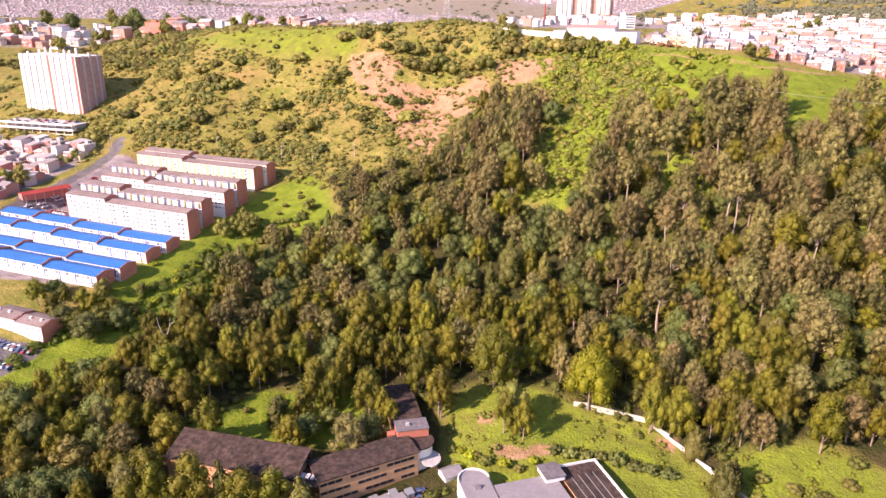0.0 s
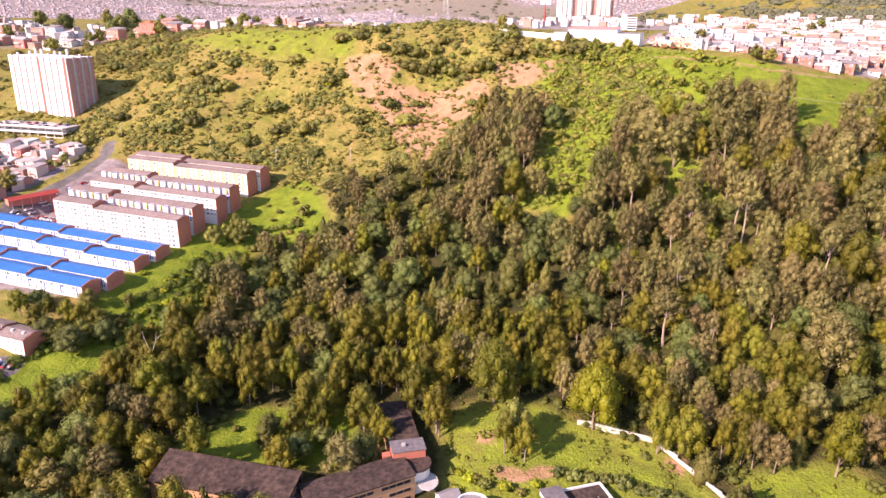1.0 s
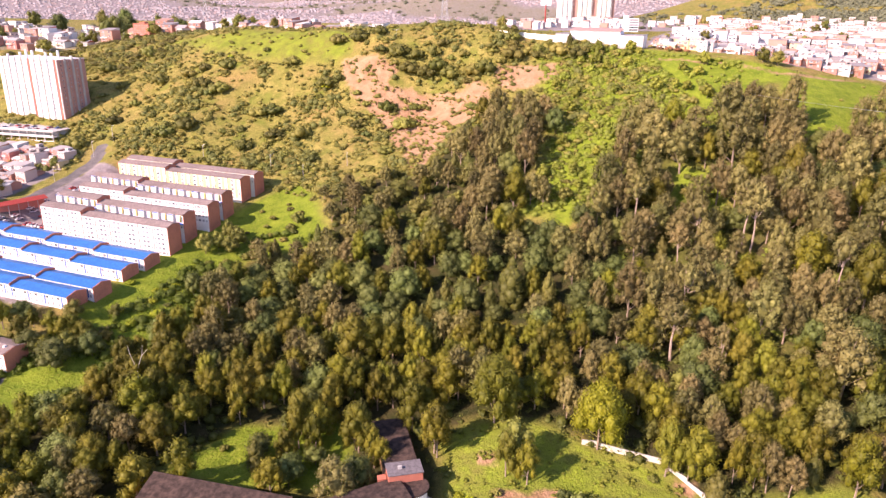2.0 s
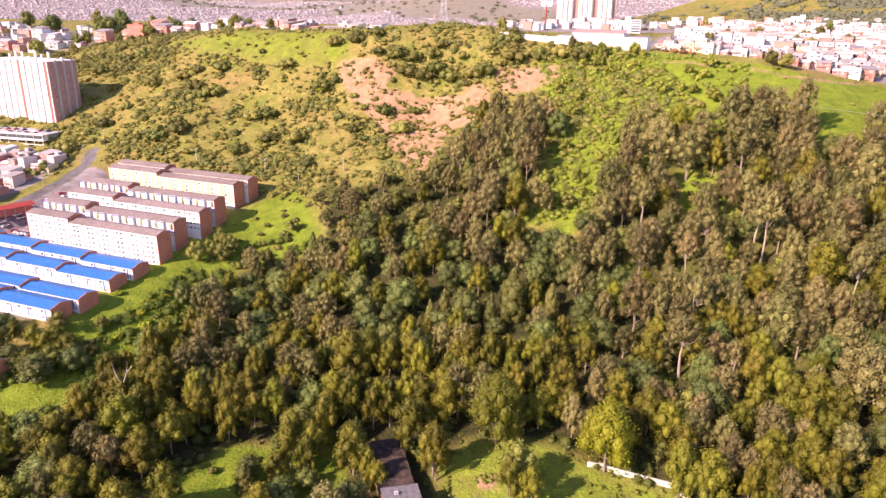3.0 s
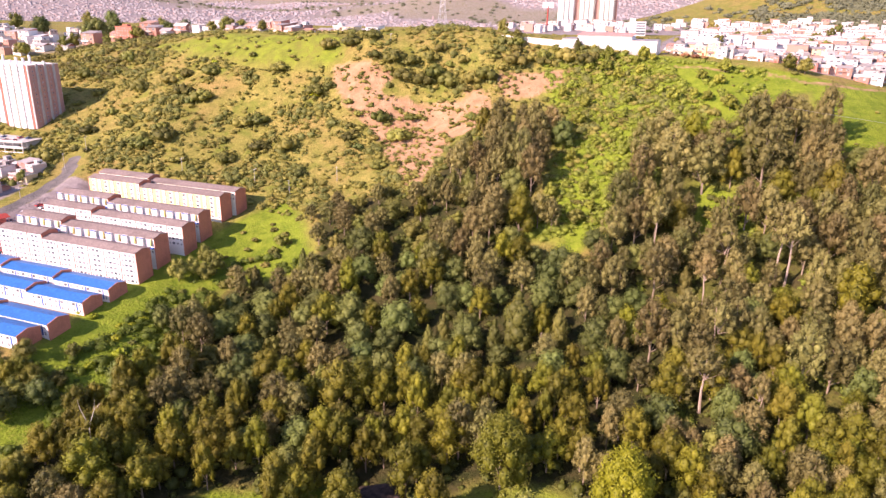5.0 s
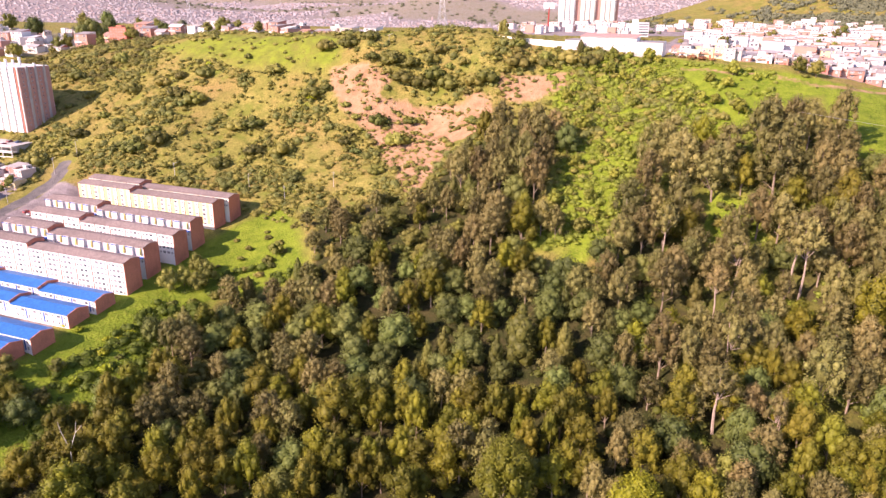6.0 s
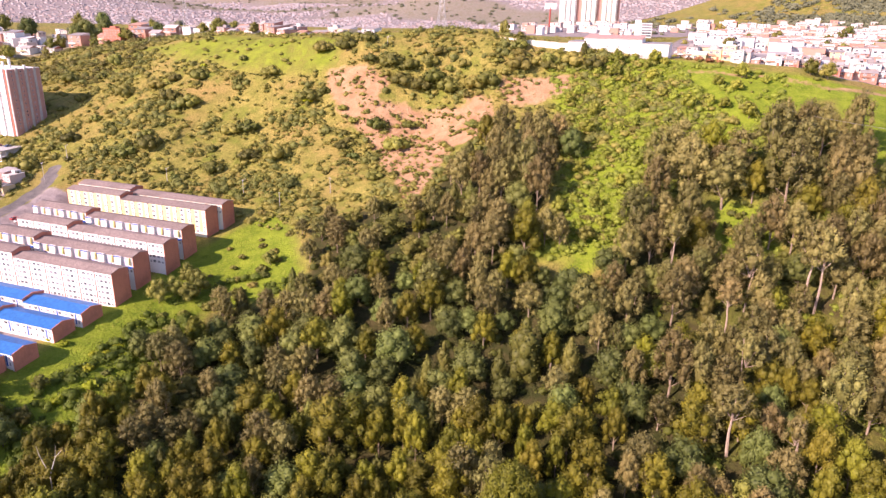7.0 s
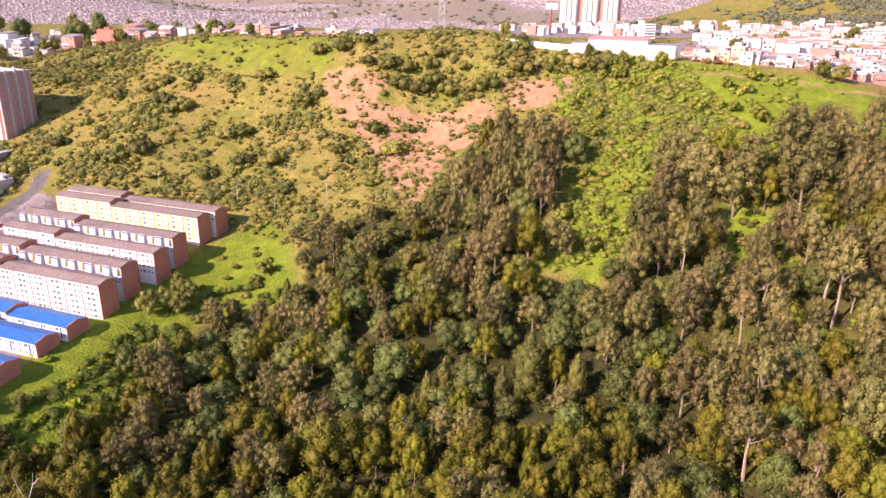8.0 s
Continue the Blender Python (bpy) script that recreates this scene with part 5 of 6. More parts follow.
# more trees that stand out: x, y, height
STANDING = {
    "b": [(55, 222, 27)],
    "t": [(137, 307, 27), (141, 307, 30), (110, 366, 27), (147, 354, 30), (91, 331, 27), (157, 312, 30), (99, 276, 27), (159, 278, 30), (113, 312, 27)],
    "w": [(21, 234, 28)],
    "e": [(0, 225, 21), (-9, 234, 20), (-25, 230, 20), (-44, 238, 23), (89, 255, 28), (46, 251, 22), (56, 249, 18),
          (113, 227, 20), (-85, 253, 20), (-98, 252, 22), (-113, 239, 22), (-33, 273, 24), (-4, 269, 24), (-24, 273, 22), (13, 253, 24), (-61, 328, 19),
          (127, 196, 24), (-95, 186, 15), (-79, 206, 21), (-102, 232, 24), (-178, 283, 14), (-166, 275, 13), (-149, 277, 13), (-116, 268, 14), (-73, 330, 15)],
    "q": [(30, 386, 21), (17, 352, 18), (22, 372, 18), (52, 413, 18), (38, 395, 20), (25, 387, 17), (-98, 318, 18), (-44, 378, 13), (-56, 376, 12), (-63, 398, 10), (-25, 372, 13)],
    "g": [(-59, 223, 10), (-47, 216, 8), (6, 302, 16), (-13, 310, 16), (127, 228, 19), (-86, 268, 18), (-113, 323, 9), (55, 418, 16), (-117, 188, 16), (60, 288, 15), (-35, 318, 14), (-155, 275, 14), (-114, 283, 12), (-87, 328, 14), (64, 406, 16)],
    "d": [(-116, 352, 12), (-111, 357, 11), (-108, 367, 11), (-102, 362, 11), (-105, 356, 9), (-139, 272, 8), (-135, 280, 7), (-137, 296, 6), (-164, 246, 6), (-75, 380, 8), (-85, 357, 7), (27, 216, 16)],
    "c": [(32, 297, 21), (47, 291, 18), (28, 294, 17), (122, 262, 15), (170, 292, 17), (-2, 300, 14)],
    "p": [(80, 215, 19), (86, 197, 15), (94, 185, 12), (83, 207, 16), (118, 204, 12)],
}
for kind, rows in STANDING.items():
    for x, y, h in rows:
        plant_free(kind, x, y, h)

BUILT = [[(-90, 184), (-34, 178), (-32, 198), (-88, 206)], [(-40, 170), (-5, 188), (6, 192), (6, 204), (-8, 208), (-40, 192)], [(-18, 200), (-3, 203), (-8, 240), (-22, 238)], [(0, 150), (62, 150), (62, 196), (10, 194)]]
CLEARINGS = [(LAWN, -3), (YARD, -5.0), (GLADE, -2.0), (SIDE_YARD, 0), (MEADOW, 1), (EAST_MEADOW, -3), ([(-50, 150), (2, 150), (2, 190), (-42, 184)], -2)] + [(b, -2.5) for b in BUILT]


def wood_kind(x, y):
    """Which trees grow where: olive gums below, grey gums up the slope and east, wattles in the damp middle."""
    p = noise.noise((x / 30, y / 30, 5.0))
    if x > 60 + 30 * p and y < 275:
        return rng.choices("eqgdcp", (44, 26, 14, 8, 5, 3))[0]
    if y > 335 or x > 85 + 30 * p:
        return rng.choices("qegcd", (50, 20, 14, 6, 10))[0]
    if 275 < y < 335 and -90 < x < 70:
        return rng.choices("gedcq", (44, 26, 14, 6, 10))[0]
    return rng.choices("eqgdcp", (64, 8, 14, 8, 3, 3))[0]


def sow_forest():
    step = 8.0
    y = 158.0
    while y < 452:
        # left of the view, added unseen trees shade the bank below y 290
        x = -(y * 0.66 + (85 if y < 290 else 35))
        while x < y * 0.66 + 35:
            px, py = x + rng.uniform(-3.2, 3.2), y + rng.uniform(-3.2, 3.2)
            x += step
            if float(inside(FOREST, px, py)) < 1.0 or any(float(inside(q, px, py)) > m for q, m in CLEARINGS):
                continue
            if px > 80 and py > 225 and rng.random() < 0.07:
                continue
            open_ground = float(inside(DELL, px, py)) > 3
            kind = "d" if open_ground or px < 15 and py > 358 and rng.random() < 0.6 else wood_kind(px, py)
            h = {"e": rng.triangular(12, 29, 20), "q": rng.triangular(12, 30, 22), "g": rng.uniform(9, 16), "d": rng.uniform(6, 11), "c": rng.uniform(11, 18), "p": rng.uniform(9, 15)}[kind]
            if kind in "eq" and (px > 75 and py > 270 or py > 335 and px > -20):
                h = rng.triangular(17, 34, 27)
            if px < -100 and py < 262:
                h = min(h, 12 + 0.06 * (px + 190))
            if kind in "eq" and py < 345 and px < 150:
                h = min(h, rng.uniform(15, 21))
            if open_ground:
                h = rng.uniform(3, 6)
            if px < 22 and py > 338:
                h = min(h, 14 + 0.05 * max(0.0, px))
            if py > 412:
                h *= 0.85
            gap = 3.0 if kind in "cp" else 4.0 * (h / HEIGHT[kind]) ** 0.8
            if any((px - a) ** 2 + (py - b) ** 2 < ((0.76 if px > 60 else 0.88) * (gap + c)) ** 2 for a, b, c in MADE):
                continue
            plant(kind, px, py, h)
        y += step


sow_forest()
r_green = random.Random(33)
for _ in range(260):
    x, y = r_green.uniform(40, 170), r_green.uniform(345, 484)
    if float(inside(GREEN_SLOPE, x, y)) > 2 and noise.noise((x / 16, y / 16, 4.0)) > -0.05:
        plant_free("v", x, y, r_green.uniform(4.5, 9))


# ---- shrubs ----
BUSHES = {}


def bush(x, y, w, pick=None):
    k = rng.randrange(len(BUSH_KINDS)) if pick is None else pick
    wide, leaf, seed = BUSH_KINDS[k]
    if k not in BUSHES:
        BUSHES[k] = bush_thing(80 + seed, wide, leaf, "shrub", "rounded green shrub on the grassy slope")
        BUSHES[k].matrix_basis = shift(x, y, foot(x, y) - 0.2)
        return
    s = w / wide
    copy_thing(BUSHES[k], shift(x, y, foot(x, y) - 0.2, rng.uniform(0, 360)) @ Matrix.Diagonal((s, s, s * rng.uniform(0.75, 1.1), 1)))


def sow_bushes():
    made = 0
    while made < 150:
        x, y = rng.uniform(-260, 220), rng.uniform(350, 640)
        if abs(x) > y * 0.62 + 10 or y > 690 - abs(x + 210) * 0.9 and x > -210 or float(inside(FOREST, x, y)) > -2:
            continue
        if float(land(x, y)) < -12 or float(inside(ESTATE_AREA, x, y)) > -4:
            continue
        p = noise.noise((x / 34, y / 34, 7.0)) + 0.6 * noise.noise((x / 11, y / 11, 2.0))
        if p < 0.02 or float(inside(CREST_GREEN, x, y)) > 0 and rng.random() < 0.85 or float(inside(SAND, x, y)) > -1 and rng.random() < 0.9:
            continue
        bush(x, y, rng.choice((2.2, 3.0, 3.6, 5.0, 7.0)) * rng.uniform(0.8, 1.2), rng.choices(range(5), (40, 28, 8, 20, 4))[0])
        made += 1


sow_bushes()


def scatter_stuff(name, label, leaf, spots, seed, leaves=11.0, size=0.38, flat=0.62):
    """Low growth that nobody could count: one mesh."""
    r = np.random.default_rng(seed)
    clumps = [(x, y, float(z) + w * 0.1, w / 2, flat) for (x, y, w), z in zip(spots, land(np.array([s[0] for s in spots]), np.array([s[1] for s in spots])))]
    ob = new(name, crown_mesh(name, clumps, r, leaves, size, leaf, lone=True, tufts=5, swell=0.4, ragged=0.24, core=0.78))
    return tagged(ob, label, "scrub", kind="stuff")


def scrub_spots(count, seed, test, area, sizes):
    r, out = random.Random(seed), []
    x0, x1, y0, y1 = area
    for _ in range(count * 12):
        x, y = r.uniform(x0, x1), r.uniform(y0, y1)
        if abs(x) < y * 0.66 + 10 and test(x, y, r):
            out.append((x, y, r.choice(sizes) * r.uniform(0.7, 1.3)))
            if len(out) == count:
                break
    return out


def on_slope(x, y, r):
    if float(inside(ROAD, x, y)) > -6:
        return False
    if float(inside(CREST_EDGE, x, y)) > -2 or x > 60 and y > 560 - 0.75 * x:
        return r.random() < 0.04
    if float(inside(FOREST, x, y)) > 0 or float(inside(EAST_MEADOW, x, y)) > -1 and r.random() < 0.97 or float(inside(HIGH_MEADOW, x, y)) > 2 or float(inside(ESTATE_AREA, x, y)) > -3 or float(land(x, y)) < -14:
        return False
    if float(inside(SAND, x, y)) > -3:
        return noise.noise((x / 9, y / 9, 3.0)) > -0.1 and r.random() < 0.8
    if float(inside(CREST_GREEN, x, y)) > 0:
        return r.random() < 0.08
    wild = noise.noise((x / 34, y / 34, 7.0)) + 0.6 * noise.noise((x / 11, y / 11, 2.0))
    return wild > -0.02 or r.random() < 0.3


def on_floor(x, y, r):
    if any(float(inside(q, x, y)) > 0 for q in BUILT):
        return False
    return float(inside(FOREST, x, y)) > 0 and not any(float(inside(q, x, y)) > 2 for q in (YARD, GLADE, SIDE_YARD, MEADOW))


def on_green(x, y, r):
    if float(inside(FOREST, x, y)) > 0 and x > 75 and y > 225:
        return noise.noise((x / 12, y / 12, 8.0)) > 0.22
    if float(inside(HIGH_MEADOW, x, y)) > 3:
        return noise.noise((x / 8, y / 8, 6.0)) > 0.25
    return any(float(inside(q, x, y)) > 0 for q in (GREEN_SLOPE, DELL))


def on_low_bank(x, y, r):
    c, s = math.cos(radians(EST_TURN)), math.sin(radians(EST_TURN))
    if (x - EST_X) * c + (y - EST_Y) * s < 13 and y > 290:
        return False
    return float(inside(LAWN, x, y)) < -1 and float(inside(MEADOW, x, y)) > 0 and y < 372 and noise.noise((x / 8, y / 8, 6.0)) > (-0.25 if y < 345 else 0.12)


def in_yard(x, y, r):
    return max(float(inside(YARD, x, y)), float(inside(SIDE_YARD, x, y))) > 0 and noise.noise((x / 6, y / 6, 6.0)) > 0.1 and not any(float(inside(q, x, y)) > -1 for q in BUILT)


scatter_stuff("hillside_scrub", "low dry scrub and tussocks all over the slope", SCRUB, scrub_spots(5600, 1, on_slope, (-290, 240, 350, 660), (1.4, 1.8, 2.4, 3.2, 4.2)), 101, 7.0, 0.46)
scatter_stuff("undergrowth", "dense undergrowth beneath the trees, darkened for the shade under them", SHADED_UNDERGROWTH, scrub_spots(2000, 2, on_floor, (-240, 260, 170, 450), (2.6, 4.0, 6.0)), 102, 5.5, 0.5, 0.8)
scatter_stuff("green_scrub", "fresh green brambles and young growth on the slope", GREEN_SCRUB, scrub_spots(1250, 3, on_green, (30, 230, 210, 486), (1.6, 2.4, 3.6, 5.0)), 103, 13.0, 0.36, 0.8)
scatter_stuff("slope_brambles", "green bushes and creepers tangled over the slope", SLOPE_LEAF, scrub_spots(900, 15, on_green, (30, 230, 210, 486), (2.2, 3.4, 4.6)), 115, 13.0, 0.36, 0.85)
scatter_stuff("bank_brambles", "brambles over the grassy bank below the blue roofs, darkened as in shade", SHADED_BRAMBLE, scrub_spots(400, 14, on_low_bank, (-200, -60, 200, 372), (2.0, 3.2, 4.6, 6.0)), 114, 11.0, 0.4, 0.8)
scatter_stuff("yard_weeds", "tall weeds and long grass in the yard", GREEN_SCRUB, scrub_spots(420, 4, in_yard, (-10, 155, 160, 240), (0.9, 1.4, 2.2)), 104)


CREST_BRUSH = [(-56, 538), (-20, 524), (18, 512), (30, 500), (20, 490), (0, 494), (-30, 510)]


def in_thicket(x, y, r):
    if float(inside(ROAD, x, y)) > -7:
        return False
    if float(inside(MID_BRUSH, x, y)) > 0:
        return r.random() < 0.7
    if float(inside(CREST_BRUSH, x, y)) > 0:
        return noise.noise((x / 9, y / 9, 4.0)) > 0.12
    if float(inside(FOREST, x, y)) > -1 or float(inside(EAST_MEADOW, x, y)) > -3 or float(inside(CREST_EDGE, x, y)) > -3 or x > 60 and y > 560 - 0.75 * x or float(inside(HIGH_MEADOW, x, y)) > 0 or float(inside(ESTATE_AREA, x, y)) > -5 or float(land(x, y)) < -14:
        return False
    if float(inside(SAND, x, y)) > 0 or float(inside(CREST_GREEN, x, y)) > -4:
        return False
    return noise.noise((x / 34, y / 34, 7.0)) + 0.6 * noise.noise((x / 11, y / 11, 2.0)) > 0.16


def in_brush(x, y, r):
    return r.random() < 0.6 and in_thicket(x, y, r) or r.random() < 0.6 and on_slope(x, y, r)


scatter_stuff("hillside_thicket", "taller dark green thickets clustered over the dry slope", THICKET, scrub_spots(1700, 6, in_thicket, (-400, 240, 380, 740), (3.0, 4.5, 6.5)), 106, 9.0, 0.46, 0.9)
scatter_stuff("hillside_brush", "yellow-green brush spread over the slope", SCRUB, scrub_spots(4800, 8, in_brush, (-380, 240, 380, 720), (2.6, 4.0, 6.0)), 108, 5.5, 0.50)


def on_crest(x, y, r):
    return float(inside(CREST_BRUSH, x, y)) > 0 and noise.noise((x / 9, y / 9, 4.0)) > -0.25


def on_sand(x, y, r):
    return float(inside(SAND, x, y)) > 0 and noise.noise((x / 10, y / 10, 3.0)) > -0.12


def on_bank(x, y, r):
    return y > 600 - 0.5 * (x + 260) and y < 735 and float(land(x, y)) > 5 and noise.noise((x / 22, y / 22, 9.0)) > -0.2


scatter_stuff("crest_thicket", "dark green bushes crowded along the crest", THICKET, scrub_spots(60, 11, on_crest, (-50, 95, 470, 540), (2.0, 3.2, 4.4)), 111, 12.0, 0.36)
scatter_stuff("sand_scrub", "sparse low bushes on the bare red slope", SCRUB, scrub_spots(170, 12, on_sand, (-70, 82, 396, 530), (1.3, 2.0, 3.2)), 112, 10.0, 0.42)
scatter_stuff("bank_trees", "low dark trees and bushes on the bank behind the tower", CONIFER, scrub_spots(260, 13, on_bank, (-430, -225, 590, 740), (4.0, 6.0, 8.5)), 113, 6.0, 0.7)

far_spots = []
r_far = random.Random(12)
while len(far_spots) < 1000:
    fy = 1200 + 3200 * r_far.random() ** 0.8
    fx = r_far.uniform(-0.7, 0.7) * fy
    if float(far_built(fx, fy)) < -0.2:
        far_spots.append((fx, fy, r_far.uniform(9, 22)))
for _ in range(420):
    fx, fy = r_far.uniform(430, 720), r_far.uniform(860, 1080)
    if fx > 0.47 * fy and fx < 0.72 * fy and noise.noise((fx / 45, fy / 45, 1.0)) > -0.12:
        far_spots.append((fx, fy, r_far.uniform(7, 14)))
for _ in range(300):
    fx, fy = r_far.uniform(170, 470), r_far.uniform(800, 1150)
    if noise.noise((fx / 35, fy / 35, 2.0)) > 0.05:
        far_spots.append((fx, fy, r_far.uniform(6, 11)))
while len(far_spots) < 2300:
    fx, fy = r_far.gauss(575, 75), r_far.gauss(1010, 60)
    if noise.noise((fx / 60, fy / 60, 3.0)) > -0.1 and fx < 0.72 * fy:
        far_spots.append((fx, fy, r_far.uniform(7, 15)))
for _ in range(150):
    fx, fy = r_far.uniform(-560, -150), r_far.uniform(680, 1050)
    if fx > -0.68 * fy and fy > 760 - 0.4 * (fx + 150):
        far_spots.append((fx, fy, r_far.uniform(6, 12)))
scatter_stuff("far_woods", "woods on the distant mountain slopes, haze painted into their leaves", HAZED_LEAF, far_spots, 105, 0.8, 1.8)

# dense round shrubs on the crest and in the sand, and dark thickets on the dry slope: x, y, width
CREST_SHRUBS = [(48, 500, 11.4), (47, 485, 16.0), (63, 482, 11.1), (76, 480, 15.8), (86, 474, 13.7), (-27, 510, 16.0), (-16, 507, 12.4), (-40, 515, 11.8), (-4, 507, 12.4), (-73, 544, 13.4), (-56, 536, 16.0), (-42, 528, 12.9), (29, 481, 15.7), (34, 496, 8.1), (2, 510, 10.4), (-55, 496, 6.9), (-34, 481, 13.8), (-22, 465, 16.0), (20, 459, 9.4), (-15, 480, 9.5), (31, 454, 7.5), (-32, 440, 10.9), (-53, 472, 9.8), (-48, 487, 7.2), (-77, 513, 16.0)]
SLOPE_SHRUBS = [(-68, 513, 8.5), (-22, 437, 6.5), (-170, 493, 16.0), (-184, 489, 16.0), (-157, 556, 16.0), (-189, 563, 13.6), (-173, 541, 13.9), (-157, 530, 16.0), (-124, 505, 14.9), (-114, 504, 16.0), (-106, 540, 13.4), (-245, 633, 16.0), (-234, 527, 14.2), (-214, 569, 16.0), (-158, 473, 9.1), (-127, 472, 14.1), (-251, 502, 16.0), (-90, 475, 15.9), (-108, 480, 14.2), (-275, 619, 16.0), (-21, 501, 16.0), (-9, 498, 16.0), (7, 491, 16.0), (22, 483, 14.2), (-1, 499, 16.0)]
for n, (x, y, w) in enumerate(CREST_SHRUBS + SLOPE_SHRUBS):
    bush(x, y, w, 3 if n % 3 == 1 else n % 2)
# shrubs along the crest and over the dry slope: x, y, width
for x, y, w in [(-33, 514, 6), (-21, 508, 8), (-5, 501, 7), (7, 490, 8), (18, 481, 7), (29, 482, 7), (52, 488, 7), (63, 485, 6), (76, 481, 6), (84, 476, 5), (-51, 533, 5), (-38, 521, 6), (-74, 544, 4),
                (-157, 549, 8), (-195, 572, 9), (-177, 564, 10), (-185, 495, 8), (-198, 495, 8), (-131, 507, 8), (-78, 514, 8), (-50, 475, 7), (-33, 443, 7)]:
    bush(x, y, w, 3 if w > 7 else 1)
for x, y, w in [(25, 455, 7), (-98, 459, 6), (-95, 543, 4), (-250, 580, 10), (-261, 572, 9), (-130, 543, 5), (-107, 539, 5), (124, 388, 8), (102, 429, 7), (111, 410, 8), (144, 405, 8), (130, 420, 6), (90, 440, 6), (108, 395, 9),
                (135, 398, 7), (95, 412, 8), (80, 432, 6), (70, 442, 7), (-60, 455, 5), (-112, 480, 6), (-150, 470, 5), (-210, 530, 8), (-225, 545, 9)]:
    bush(x, y, w, 1 if x < 60 else 0)
for x, y, w, k in [(-121, 322, 4.5, 4), (-117, 318, 4, 4), (-113, 330, 4.5, 0), (40, 201, 5, 2), (45, 199, 6, 2), (50, 198, 6, 2), (55, 198, 5, 2), (60, 196, 7, 2), (65, 193, 7, 2), (70, 191, 6, 2), (75, 189, 7, 2), (5, 204, 4, 0), (11, 200, 5, 4), (16, 197, 5, 0), (22, 195, 5, 4), (27, 193, 4, 0), (32, 196, 4, 4), (7, 196, 4, 4), (70, 208, 4, 1)]:
    bush(x, y, w, k)
for kind, x, y, h in [("d", 48, 503, 9), ("d", 182, 427, 10), ("d", 189, 424, 9), ("d", 56, 690, 16), ("d", -185, 690, 14), ("g", -345, 800, 26), ("g", -352, 792, 22), ("d", -330, 880, 22), ("d", -318, 900, 20), ("d", -300, 800, 15),
                      ("d", -262, 424, 13), ("d", -258, 417, 11), ("d", -268, 418, 12), ("d", -250, 470, 9), ("p", 83, 486, 9), ("d", 260, 560, 11), ("d", 268, 555, 10), ("d", 320, 600, 12), ("d", 240, 640, 11), ("d", 300, 720, 13), ("d", 380, 760, 13), ("d", 210, 600, 10), ("d", 330, 690, 12), ("d", 420, 820, 14), ("d", 280, 800, 14), ("d", 140, 560, 9), ("d", -140, 640, 10), ("d", -195, 740, 16), ("d", -215, 750, 12)]:
    plant_free(kind, x, y, h)
for x, y, w in [(-146, 322, 4.5), (-140, 319, 4.5), (-126, 308, 5), (-129, 291, 5), (-137, 283, 5), (-122, 300, 6), (-128, 316, 4)]:
    bush(x, y, w, 4)
for x, y, w in [(-98, 396, 3.5), (-92, 380, 4), (-88, 371, 5), (-80, 366, 5.5), (-84, 402, 3.5), (-75, 390, 5), (-70, 402, 5), (-101, 374, 3), (-78, 376, 6), (-72, 382, 5), (-94, 362, 5), (-68, 412, 5)]:
    bush(x, y, w, 0)
for x, y, w, k in [(136, 468, 4.5, 5), (140, 464, 5, 5), (144, 459, 5, 5), (148, 455, 4.5, 5), (-112, 344, 5, 0), (-108, 338, 4, 1), (-118, 334, 3.5, 4), (-104, 346, 6, 1), (-99, 340, 5, 0), (-124, 318, 3.5, 4), (-129, 306, 3.5, 4), (-120, 308, 4, 0), (-110, 326, 4.5, 1), (-96, 352, 6, 0), (-84, 362, 5, 1), (-90, 388, 4, 0), (-82, 396, 4.5, 1), (-76, 372, 6, 0)]:
    bush(x, y, w, k)
for x, y, w in [(47, 495, 9), (39, 484, 8), (57, 486, 9), (63, 486, 10), (76, 481, 8), (85, 478, 8), (30, 484, 8), (34, 493, 7), (16, 498, 9), (69, 484, 7), (91, 476, 7), (8, 500, 8), (100, 470, 6), (116, 464, 5)]:
    bush(x, y, w, 0)
for kind, x, y, h in [("g", -446, 878, 26), ("d", -438, 872, 20), ("d", -357, 771, 16), ("d", -365, 768, 14), ("g", -394, 951, 22), ("d", -282, 737, 13), ("d", -467, 796, 17), ("d", -392, 744, 15), ("d", -400, 750, 13), ("g", -439, 1044, 26), ("d", -469, 1039, 24), ("d", -520, 960, 24),
                      ("c", 34, 309, 22), ("c", 49, 302, 20), ("d", 62, 352, 8), ("q", 200, 352, 24), ("q", 212, 356, 22)]:
    plant_free(kind, x, y, h)
for kind, x, y, h in [("e", -153, 268, 10), ("d", -146, 272, 9), ("e", -158, 282, 11), ("g", -148, 281, 9), ("d", -152, 290, 9), ("g", -160, 270, 10), ("e", -166, 284, 10), ("q", -93, 288, 18), ("e", -146, 262, 9), ("g", -172, 288, 10)]:
    plant_free(kind, x, y, h)
r_west = random.Random(21)
planted = 0
while planted < 26:
    x, y = r_west.uniform(-520, -190), r_west.uniform(715, 920)
    if abs(x) < 0.66 * y and all((x - a) ** 2 + (y - b) ** 2 > 110 for a, b in HOUSE_SPOTS) and y > 745 - 0.3 * (x + 400):
        plant(r_west.choice("ddg"), x, y, r_west.uniform(8, 15))
        planted += 1
for kind, x, y, h in [("e", -73, 173, 17), ("e", -64, 170, 16), ("c", -55, 174, 15), ("g", -82, 175, 16), ("e", -47, 172, 12), ("e", -89, 176, 16), ("e", -105, 174, 15), ("e", -99, 183, 15), ("g", -125, 182, 14), ("g", -138, 194, 16),
                      ("g", -129, 209, 15), ("g", -116, 213, 15), ("e", -50, 223, 13), ("g", -40, 221, 7)]:
    plant_free(kind, x, y, h)


